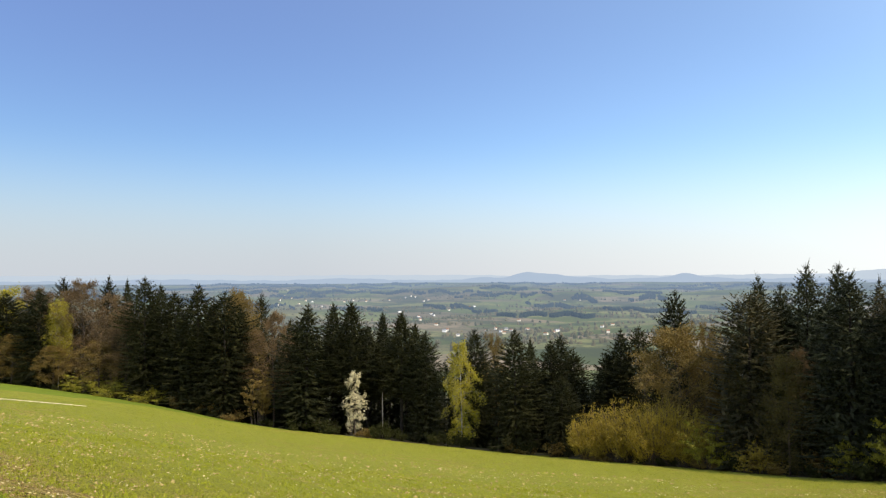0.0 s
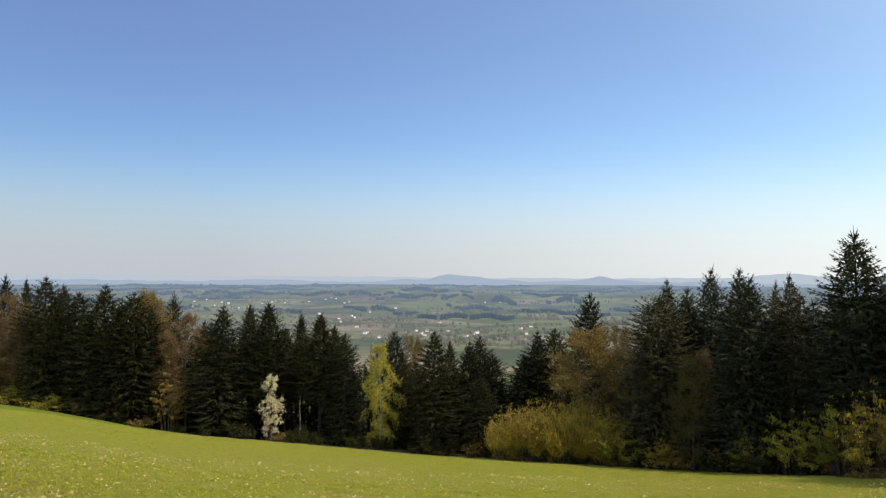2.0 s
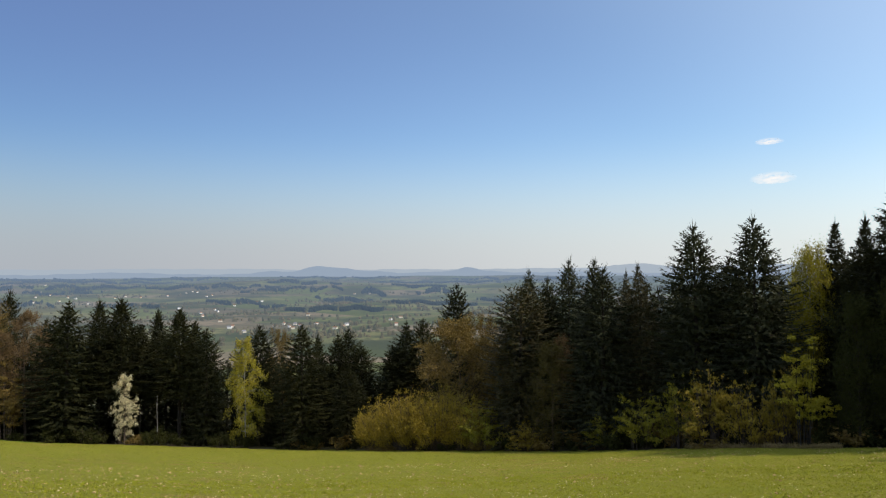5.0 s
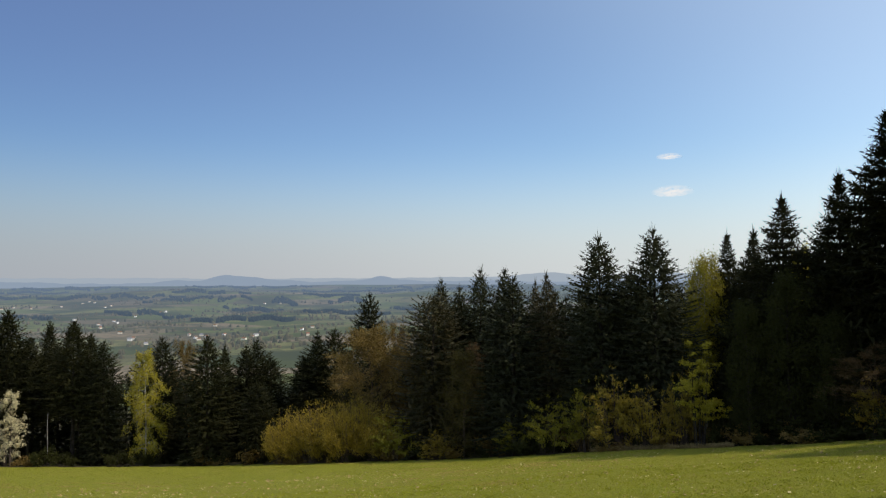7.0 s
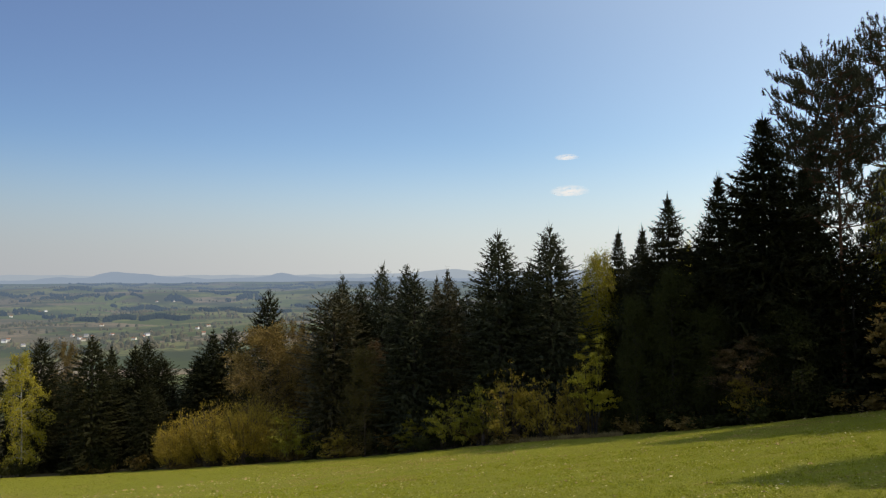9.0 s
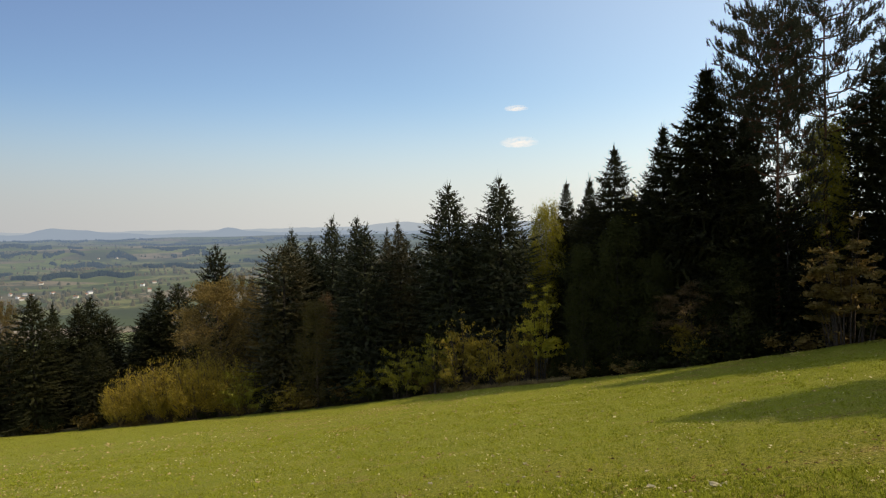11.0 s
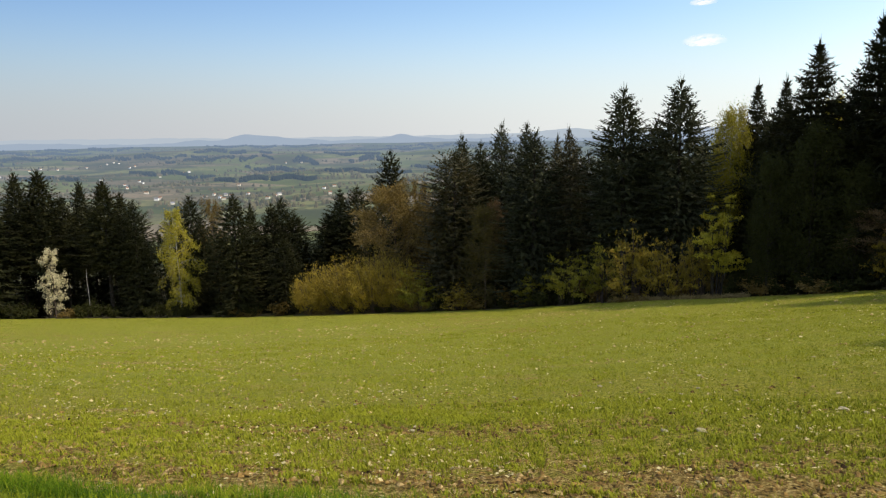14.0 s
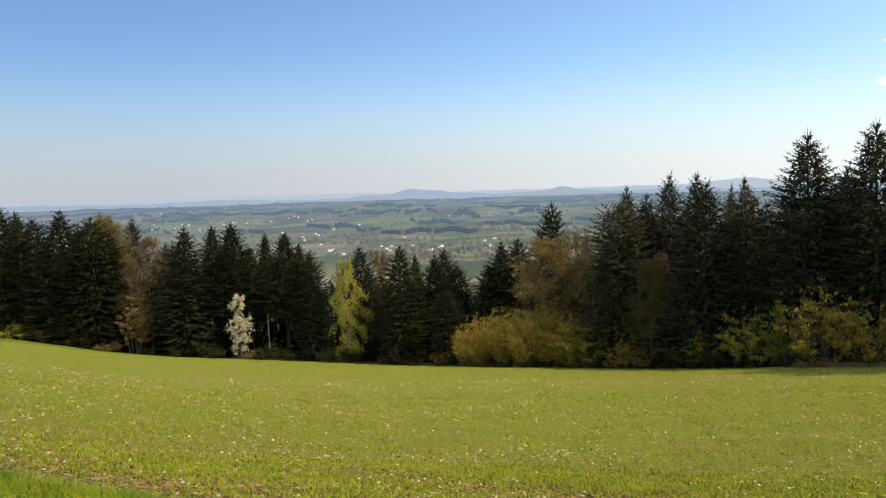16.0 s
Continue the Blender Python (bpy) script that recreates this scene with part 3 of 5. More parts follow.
def shrub(seed, name, h=4.0, r=2.2, leaves=3800, size=0.16, mat=None, rods=46, upright=0.6, lit="", slim=0.42, follow=0.0, patchy=0.0, flat=0.9, twig=1.0, bark=None):
    """Many stems from one stool, with leaves along the twigs; patchy ones carry them in separate sprays."""
    g = np.random.default_rng(seed)
    tree = new(name)
    wood, spots, ways, load = Tubes(), [], [], []
    for k in range(rods):
        th, q = g.uniform(0, 2 * np.pi), np.sqrt(g.uniform(0, 1))
        foot = np.array([np.cos(th), np.sin(th), 0]) * r * 0.45 * q
        tip = np.array([np.cos(th) * r * q, np.sin(th) * r * q, h * (1 - 0.5 * q ** 2.2) * (g.uniform(0.7, 1.06) if upright > 0.4 else g.uniform(0.62, 1.14))])
        t = np.linspace(0, 1, 6)[:, None]
        rod = foot + (tip - foot) * t ** np.array([1.0 + upright, 1.0 + upright, 1.0]) + g.normal(0, 0.04, (6, 3)) * t
        rod[0, 2] = -0.2
        wood.add(rod, np.linspace(0.035, 0.006, 6), 4)
        spots.append(rod[2:])
        ways.append(np.tile(unit(rod[5] - rod[3]), (4, 1)))
        load.append(np.full(4, 1.0 - 0.9 * patchy))
        for _ in range(4):
            f = g.integers(2, 5)
            d = unit(g.normal(0, 0.7, 3) * np.array([1, 1, flat]) + np.array([np.cos(th), np.sin(th), flat]))
            tw = rod[f] + d * twig * g.uniform(0.3, 0.8) * np.linspace(0, 1, 4)[:, None]
            wood.add(tw, [0.009, 0.007, 0.005, 0.003], 3)
            spots.append(tw)
            ways.append(np.tile(d, (4, 1)))
            load.append(np.full(4, g.uniform(0, 1) ** (6 * patchy)))
    spots, ways, load = np.concatenate(spots), np.concatenate(ways), np.concatenate(load)
    pick = g.choice(len(spots), leaves, p=load / load.sum())
    p = spots[pick] + g.normal(0, 0.14 - 0.05 * patchy, (leaves, 3)) * np.array([1, 1, 1 - 0.5 * patchy])
    p[:, 2] = np.maximum(p[:, 2], 0.05)
    a = unit(g.normal(0, 1, (leaves, 3)) + np.array([0, 0, 0.5]) + follow * ways[pick])
    sd = unit(np.cross(a, g.normal(0, 1, (leaves, 3))))
    L = size * g.uniform(0.6, 1.4, leaves)
    part("stool", wood.mesh("stool", bark or M_TWIG), tree, "stool of many thin brown stems")
    part("crown", spears_mesh("crown", spears(p, a, sd, L * 1.15, L * slim), mat), tree, lit)
    return tree


def scots_pine(seed, h=20.0, r=3.0):
    """A tall pine: bare reddish trunk, irregular boughs with round tufts of needles."""
    g = np.random.default_rng(seed)
    tree = new("pine")
    wood, quads = Tubes(), []
    zz = np.linspace(0, h * 0.97, 10)
    wob = np.cumsum(g.normal(0, 0.07, (10, 2)), 0)
    trunk = np.concatenate([wob, zz[:, None]], 1)
    trunk[0, 2] = -0.4
    wood.add(trunk, 0.011 * h * (1.05 - zz / h), 8)
    for i in range(60):
        # boughs stand in rough whorls, flat platforms with gaps of sky between them
        zf = 0.36 + 0.62 * (i // 5 + g.uniform(0, 0.35)) / 12
        if zf < 0.6 and g.uniform() < 0.62:
            continue
        rel = (zf - 0.34) / 0.66
        wide = r * (0.4 + 0.85 * np.sin(np.pi * min(0.93, 0.25 + 0.66 * rel))) * g.uniform(0.6, 1.15)
        th = i * 1.257 + (i // 5) * 0.7 + g.uniform(-0.4, 0.4)
        out = np.array([np.cos(th), np.sin(th), 0])
        start = np.array([np.interp(zf * h, trunk[:, 2], trunk[:, c]) for c in range(3)])
        s = np.linspace(0, 1, 6)[:, None]
        bough = start + out * wide * s + np.array([0, 0, 1]) * wide * (0.06 * s + 0.3 * s ** 2 * (0.3 + rel)) + g.normal(0, 0.05 * wide, (6, 3)) * s
        wood.add(bough, np.linspace(0.05, 0.014, 6), 5)
        side = np.array([-np.sin(th), np.cos(th), 0])
        for q in range(int(9 + 5 * wide)):
            f = 1 - 0.68 * g.uniform() ** 1.4
            c = np.array([np.interp(f, s[:, 0], bough[:, k]) for k in range(3)])
            fork = c + side * g.normal(0, 0.22 * wide) * (0.4 + 0.6 * f) + out * g.uniform(0, 0.3) + np.array([0, 0, g.uniform(0.0, 0.25)])
            wood.add([c, (c + fork) / 2 + g.normal(0, 0.03, 3), fork], [0.02, 0.014, 0.008], 3)
            # upright shoots, each a bottle brush of needles
            for _ in range(2):
                foot = fork + g.normal(0, 1, 3) * np.array([0.17, 0.17, 0.05])
                way, tall, m = unit(out * 0.5 + g.normal(0, 0.3, 3) + np.array([0, 0, 0.95])), g.uniform(0.28, 0.55), 34
                a = unit(g.normal(0, 0.75, (m, 3)) + way * 0.9)
                quads.append(spears(foot + way * tall * g.uniform(0, 1, (m, 1)), a, unit(np.cross(a, g.normal(0, 1, (m, 3)))), g.uniform(0.1, 0.19, m), np.full(m, 0.024)))
    t = np.concatenate(quads)
    part("trunk", wood.mesh("trunk", M_PINE_BARK), tree, "tall reddish bare trunk with crooked boughs")
    part("crown", mesh_from("crown", t.reshape(-1, 3), np.arange(len(t) * 3).reshape(-1, 3), M_PINE), tree, "tufted grey-green pine needles")
    return tree


def stand(proto, az, d, height, radius, std_h, std_r, spin, label, category, group=""):
    """Places a copy of a tree on the ground, at its own height and girth."""
    x, y, z = spot(az, d)
    m = Matrix.LocRotScale((x, y, z - 0.1), Euler((0, 0, spin)), (radius / std_r, radius / std_r, height / std_h))
    return tagged(copy_thing(proto, m), label, category, group)


def retire(proto):
    for o in (*proto.children_recursive, proto):
        bpy.data.objects.remove(o)


# ---- ground: one sheet from the camera's feet to the horizon ----
def build_ground():
    az = np.unique(np.concatenate([np.arange(-180, -50, 5.0), np.arange(-50, 86, 0.75), np.arange(86, 181, 4.0)]))[:-1]
    rings = np.unique(np.round(np.concatenate([[0.004, 0.2], np.geomspace(0.5, 4, 8), np.arange(4, 12, 0.4), np.arange(12, 40, 1.0), np.arange(40, 150, 2.0),
                                               np.geomspace(150, 450, 16), np.geomspace(450, 4900, 120)]), 3))
    A, D = np.meshgrid(np.radians(az), rings)
    x, y = D * np.sin(A), D * np.cos(A)
    z = land(x, y)
    g = np.random.default_rng(5)
    z += np.where((D > 3) & (D < 130), g.normal(0, 0.012, z.shape), 0)
    na, nr = len(az), len(rings)
    verts = np.concatenate([[[0, 0, float(land(0, 0.01))]], np.stack([x, y, z], -1).reshape(-1, 3)])
    i = np.arange(nr - 1)[:, None] * na + np.arange(na)[None] + 1
    j = np.arange(nr - 1)[:, None] * na + (np.arange(na)[None] + 1) % na + 1
    quads = np.stack([i, j, j + na, i + na], -1).reshape(-1, 4)[:, ::-1]
    c = verts[quads].mean(1)
    d, ca = np.hypot(c[:, 0], c[:, 1]), np.degrees(np.arctan2(c[:, 0], c[:, 1]))
    s = 0.509 * c[:, 0] + 0.861 * c[:, 1]
    far = edge(ca)[1]
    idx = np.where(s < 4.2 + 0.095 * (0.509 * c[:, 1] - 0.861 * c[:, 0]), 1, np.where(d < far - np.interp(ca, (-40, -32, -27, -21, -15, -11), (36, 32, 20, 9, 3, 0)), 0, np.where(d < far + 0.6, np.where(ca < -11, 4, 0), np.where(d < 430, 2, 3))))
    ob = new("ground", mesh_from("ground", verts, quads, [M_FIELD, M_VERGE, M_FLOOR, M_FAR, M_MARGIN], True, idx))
    return tagged(ob, "sloping field of young green crop falling to a wide farmed valley", "field", kind="structure")


build_ground()


def build_hills():
    """Hills along the skyline, their blue haze painted as nearly pure emission."""
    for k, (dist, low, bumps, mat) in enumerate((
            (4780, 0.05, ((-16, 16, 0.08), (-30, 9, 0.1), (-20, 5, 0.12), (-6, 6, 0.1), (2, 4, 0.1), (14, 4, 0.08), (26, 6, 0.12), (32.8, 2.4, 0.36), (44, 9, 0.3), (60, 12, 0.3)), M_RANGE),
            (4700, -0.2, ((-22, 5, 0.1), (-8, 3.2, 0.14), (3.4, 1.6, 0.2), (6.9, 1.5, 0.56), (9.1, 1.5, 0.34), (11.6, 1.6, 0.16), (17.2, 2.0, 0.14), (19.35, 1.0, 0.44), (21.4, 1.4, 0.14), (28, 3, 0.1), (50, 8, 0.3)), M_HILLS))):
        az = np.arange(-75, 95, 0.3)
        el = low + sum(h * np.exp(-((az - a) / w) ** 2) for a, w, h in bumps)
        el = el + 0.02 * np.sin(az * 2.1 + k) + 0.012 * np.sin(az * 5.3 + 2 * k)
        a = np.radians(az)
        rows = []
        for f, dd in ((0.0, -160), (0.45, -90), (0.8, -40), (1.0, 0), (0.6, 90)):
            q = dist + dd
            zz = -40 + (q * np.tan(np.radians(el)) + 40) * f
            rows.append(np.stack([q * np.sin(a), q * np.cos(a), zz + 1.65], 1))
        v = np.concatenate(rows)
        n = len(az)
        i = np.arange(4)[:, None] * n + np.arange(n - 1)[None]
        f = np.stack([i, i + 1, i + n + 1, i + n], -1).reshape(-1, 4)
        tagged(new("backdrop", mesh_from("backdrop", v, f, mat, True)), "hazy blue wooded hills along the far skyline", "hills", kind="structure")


build_hills()


def far_place(az, el):
    """The place in the valley that shows on this bearing at this depression."""
    d = np.geomspace(480, 4600, 900)
    z = land(d * math.sin(radians(az)), d * math.cos(radians(az))) - EYE
    k = np.argmax(z / d > math.tan(radians(el))) if (z / d > math.tan(radians(el))).any() else 600
    return spot(az, float(d[k]))


def scatter_trees(name, places, low, high, mat, label, seed):
    """Far woods: small uneven crowns, uncountable from here."""
    g = np.random.default_rng(seed)
    n = len(places)
    h, rr = g.uniform(low, high, n), g.uniform(2.2, 4.6, n)
    th = np.arange(5) * 2 * np.pi / 5
    ring = np.stack([np.cos(th), np.sin(th)], 1)
    wob = g.uniform(0.7, 1.25, (n, 2, 5, 1))
    c = np.asarray(places, float)
    v = np.zeros((n, 11, 3))
    v[:, :5, :2] = c[:, None, :2] + ring * rr[:, None, None] * wob[:, 0]
    v[:, :5, 2] = (c[:, 2] - 1)[:, None]
    v[:, 5:10, :2] = c[:, None, :2] + ring * rr[:, None, None] * 0.75 * wob[:, 1]
    v[:, 5:10, 2] = (c[:, 2] + 0.62 * h)[:, None] + g.normal(0, 0.8, (n, 5))
    v[:, 10] = c + np.stack([g.normal(0, 0.7, n), g.normal(0, 0.7, n), h], 1)
    f = []
    for k in range(5):
        q = (k + 1) % 5
        f += [(k, q, 5 + q), (k, 5 + q, 5 + k), (5 + k, 5 + q, 10)]
    f = (np.array(f)[None] + 11 * np.arange(n)[:, None, None]).reshape(-1, 3)
    return tagged(new(name, mesh_from(name, v.reshape(-1, 3), f, mat)), label, "woods", kind="stuff")


def far_woods():
    g = np.random.default_rng(21)
    dark = []
    for a0, a1, el, n in ((-1.6, 2.6, -2.5, 260), (2.4, 4.4, -2.9, 120), (6.8, 11.4, -2.45, 420), (6.6, 12.4, -3.15, 560), (13, 20, -2.75, 760),
                          (4.5, 8, -3.2, 240), (15, 18, -1.75, 300), (10.5, 12.5, -1.85, 200), (20, 23, -2.5, 260), (-9, -5, -2.6, 160), (-14, -9, -1.6, 200),
                          (3, 9, -0.95, 500), (12, 22, -1.0, 700), (-14, -4, -0.8, 700), (-30, -14, -0.9, 800), (-32, -18, -1.4, 700), (-18, -6, -1.15, 600), (18, 30, -0.75, 700), (-22, -12, -2.0, 260), (-6, 4, -1.25, 500), (1, 9, -1.45, 380), (13, 17.5, -1.3, 420), (-8, 0, -0.62, 600), (4, 14, -0.6, 600), (-20, -9, -0.6, 600)):
        mid = np.hypot(*far_place((a0 + a1) / 2, el)[:2])
        tail = 0.25 * (a1 - a0)
        for _ in range(n):
            a = g.uniform(a0, a1)
            bulge = 1 + 0.02 * math.sin(a * 2.3 + el * 3)
            thick = 0.012 + 0.02 * max(0.0, noise.noise((a * 0.9, el * 5, 0)) + 0.3)
            thick *= min(1.0, 0.15 + min(a - a0, a1 - a) / tail)
            if noise.noise((a * 1.7, el * 9, 4)) > -0.3:
                dark.append(spot(a, mid * bulge * (1 + thick * g.uniform(-1, 1))))
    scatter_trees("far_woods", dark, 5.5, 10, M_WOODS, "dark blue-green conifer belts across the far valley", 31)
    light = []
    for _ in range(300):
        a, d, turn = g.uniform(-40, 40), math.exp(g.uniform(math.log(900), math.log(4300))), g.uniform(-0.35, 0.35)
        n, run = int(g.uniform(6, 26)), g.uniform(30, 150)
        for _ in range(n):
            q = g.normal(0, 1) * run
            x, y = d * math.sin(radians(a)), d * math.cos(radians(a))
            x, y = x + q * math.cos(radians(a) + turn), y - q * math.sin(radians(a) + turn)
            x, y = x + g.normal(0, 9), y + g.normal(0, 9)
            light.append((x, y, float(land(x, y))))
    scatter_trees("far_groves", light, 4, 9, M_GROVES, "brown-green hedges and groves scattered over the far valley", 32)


far_woods()


def far_house(seed):
    """A small farmhouse: plastered walls and a pitched roof."""
    g = np.random.default_rng(seed)
    w, dp, h, rise = g.uniform(8, 12), g.uniform(7, 9), g.uniform(3.5, 6), g.uniform(2.4, 3.6)
    house = new("house")
    x, y = w / 2, dp / 2
    v = [(-x, -y, -2), (x, -y, -2), (x, y, -2), (-x, y, -2), (-x, -y, h), (x, -y, h), (x, y, h), (-x, y, h), (-x, 0, h + rise - 0.1), (x, 0, h + rise - 0.1)]
    bm = bmesh.new()
    vs = [bm.verts.new(p) for p in v]
    for f in ((0, 1, 5, 4), (2, 3, 7, 6), (1, 2, 6, 9, 5), (3, 0, 4, 8, 7)):
        bm.faces.new([vs[k] for k in f])
    me = bpy.data.meshes.new("wall")
    bm.to_mesh(me)
    bm.free()
    me.materials.append(M_WALLS[seed % 2])
    part("wall", me, house, "pale plastered walls")
    o, t = 0.5, 0.25
    q = [(-x - o, -y - o, h - 0.4), (x + o, -y - o, h - 0.4), (x + o, 0, h + rise), (-x - o, 0, h + rise), (-x - o, y + o, h - 0.4), (x + o, y + o, h - 0.4)]
    up = [(a, b, c + t) for a, b, c in q]
    faces = [(0, 1, 2, 3), (3, 2, 5, 4), (6, 9, 8, 7), (9, 10, 11, 8), (0, 6, 7, 1), (4, 5, 11, 10), (0, 3, 9, 6), (3, 4, 10, 9), (1, 7, 8, 2), (2, 8, 11, 5)]
    part("roof", mesh_from("roof", q + up, np.array(faces), M_ROOFS[seed % 3]), house, "pitched roof")
    return house


def plain(name, colour, rough=0.8):
    m, n, l, b = material(name, rough, 0.2)
    t = noise_node(n, l, 3.0, 4)
    l.new(ramp(n, l, t.outputs[0], (0.3, tuple(c * 0.82 for c in colour)), (0.7, colour)).outputs[0], b.inputs["Base Color"])
    return m


M_WALLS = [plain("white_plaster", (0.8, 0.78, 0.74)), plain("cream_plaster", (0.72, 0.66, 0.56))]
M_ROOFS = [plain("red_tiles", (0.26, 0.15, 0.11)), plain("grey_roof", (0.22, 0.22, 0.24)), plain("brown_roof", (0.2, 0.13, 0.09))]


def far_houses():
    g = np.random.default_rng(77)
    homes = [far_house(k) for k in range(6)]
    seen = [(-2.05, -3.27), (-1.8, -3.4), (-1.0, -3.06), (0.36, -4.42), (0.1, -4.5), (-0.58, -3.96), (-4.45, -1.9), (-2.67, -1.59), (-2.3, -1.65), (-1.21, -1.91),
            (2.57, -2.45), (2.2, -2.5), (3.61, -4.42), (5.18, -4.32), (4.76, -4.52), (4.3, -4.3), (9.3, -4.45), (8.38, -4.71), (9.0, -4.55), (11.16, -1.92),
            (0.47, -2.75), (-6.33, -1.99), (-9.83, -2.37), (-11.76, -2.14), (9.94, -1.92), (1.2, -4.84), (12.88, -4.06), (13.35, -4.49), (12.08, -0.9),
            (13.71, -3.88), (-13.24, -1.82), (-12.65, -1.0), (-13.34, -2.23), (-9.2, -2.3), (-3.6, -2.9), (6.2, -3.6), (6.9, -4.3), (-12.9, -1.5), (-12.3, -1.7), (-11.2, -1.9), (-10.7, -2.0), (-8.1, -2.0), (-7.4, -1.9), (-3.1, -1.7), (-1.6, -2.0), (-1.9, -3.55),
            (-0.8, -3.2), (5.0, -4.65), (5.6, -4.4)]
    for k, (az, el) in enumerate(seen):
        x, y, z = far_place(az, el)
        m = Matrix.LocRotScale((x, y, z), Euler((0, 0, g.uniform(-0.9, 0.9))), (0.62, 0.62, 0.62))
        tagged(copy_thing(homes[k % 6], m), "small pale farmhouse with a pitched roof in the valley", "house", "valley farmhouses")
    for h in homes:
        retire(h)


far_houses()


# ---- the wood round the field: bearing, distance, height, crown radius ----
SPRUCE = [(-31.96, 125.5, 14.0, 3.57), (-30.05, 120.0, 14.9, 2.93), (-28.68, 140.3, 22.2, 2.05), (-25.59, 130.9, 22.1, 2.34),
    (-24.31, 122.1, 20.2, 1.98), (-23.05, 106.1, 17.6, 2.76), (-21.98, 108.6, 17.7, 2.65), (-20.76, 103.1, 16.3, 2.51),
    (-19.32, 98.3, 17.1, 3.19), (-18.28, 99.6, 15.9, 2.42), (-17.31, 95.1, 16.5, 3.24), (-16.2, 98.6, 15.5, 2.4), (-14.77,
    112.8, 21.2, 1.65), (-12.29, 98.4, 15.1, 2.39), (-11.08, 88.4, 15.7, 3.22), (-8.93, 92.0, 16.9, 2.09), (-7.52, 88.1,
    16.6, 2.86), (-6.2, 92.3, 14.5, 2.25), (-4.97, 93.6, 16.7, 1.82), (-3.39, 85.7, 15.6, 2.64), (-2.28, 91.0, 15.2, 1.92),
    (-1.41, 83.4, 13.3, 2.03), (2.75, 84.5, 14.1, 1.78), (5.87, 75.7, 13.2, 2.21), (7.19, 81.3, 12.9, 1.71), (8.73, 78.5,
    12.4, 1.78), (9.54, 80.5, 13.4, 2.22), (10.82, 80.0, 11.4, 1.94), (9.5, 71.5, 8.1, 1.56), (14.05, 77.0, 13.6, 2.37),
    (15.57, 77.8, 14.0, 2.39), (13.03, 76.8, 11.1, 1.87), (18.14, 99.9, 23.5, 2.59), (23.3, 61.4, 14.1, 2.58)]
NEAR = [(24.08, 66.1, 16.5, 1.92), (25.79, 67.0, 15.9, 1.95), (27.37, 64.0, 16.8, 2.17), (29.3, 63.8, 16.6, 1.85), (29.97,
    56.3, 14.1, 2.73), (31.8, 61.1, 14.6, 1.48), (33.21, 57.2, 14.2, 1.94), (37.12, 55.0, 16.2, 2.66), (39.31, 56.9, 14.0,
    1.84), (41.27, 53.0, 15.7, 2.44), (46.33, 56.1, 15.8, 1.36), (47.97, 53.5, 15.0, 1.56), (50.13, 49.8, 15.8, 1.85),
    (53.78, 47.8, 15.9, 2.0), (56.65, 46.0, 18.4, 2.78), (59.95, 45.6, 14.4, 2.21)]
BIRCH = [(-32.28, 132.0, 17.1, 4.83), (-28.78, 118.5, 14.2, 2.12), (1.5, 79.4, 12.7, 1.93), (44.77, 55.6, 14.8, 1.71), (51.53,
    53.4, 14.1, 1.29), (64.93, 47.9, 14.7, 1.62)]
ALDER = [(47.66, 46.4, 8.0, 1.49), (50.43, 46.3, 9.3, 2.05), (53.23, 45.0, 6.7, 1.81), (58.6, 43.5, 5.8, 2.1), (26.02, 57.8,
    8.2, 2.15)]
BARE = [(-27.18, 120.4, 18.2, 4.4), (-25.4, 113.6, 15.4, 3.32), (-30.42, 132.7, 17.8, 3.88), (-24.35, 110.2, 13.1, 3.58),
    (-27.93, 124.8, 17.0, 4.06), (-29.29, 129.5, 16.9, 4.21), (-13.56, 93.6, 15.2, 3.19), (26.83, 61.1, 9.7, 1.19), (55.95,
    44.0, 5.2, 2.13)]
LARCH = [(-16.48, 111.0, 19.7, 2.7), (4.32, 89.2, 14.4, 1.74), (18.5, 68.6, 12.4, 4.33), (20.88, 70.0,
    13.1, 2.04), (-26.16, 112.3, 7.9, 3.1), (-31.64, 122.0, 7.6, 2.97), (-29.1, 117.0, 6.6, 2.47)]
PINE = [(60.53, 47.6, 22.1, 2.99), (64.99, 46.9, 22.0, 3.02), (58.94, 49.7, 18.4, 2.41), (61.9, 44.6, 19.7, 2.45)]
SHRUB = [(-26.99, 112.5, 3.5, 3.65), (-25.11, 108.5, 3.0, 3.08), (-22.67, 102.7, 2.6, 3.5), (20.4, 60.9, 4.3, 2.21), (23.77,
    58.7, 2.8, 1.99), (30.05, 54.9, 3.2, 1.5), (32.99, 53.2, 4.4, 2.14), (35.88, 51.7, 5.2, 1.67), (38.05, 50.3, 5.5, 2.3),
    (40.59, 48.9, 4.6, 1.89), (42.93, 48.1, 5.5, 1.16), (55.9, 43.9, 3.6, 1.41)]
BLOSSOM = [(-7.19, 83.7, 7.8, 1.36)]
SNAG = [(-4.95, 82.2, 5.4, 0.2)]


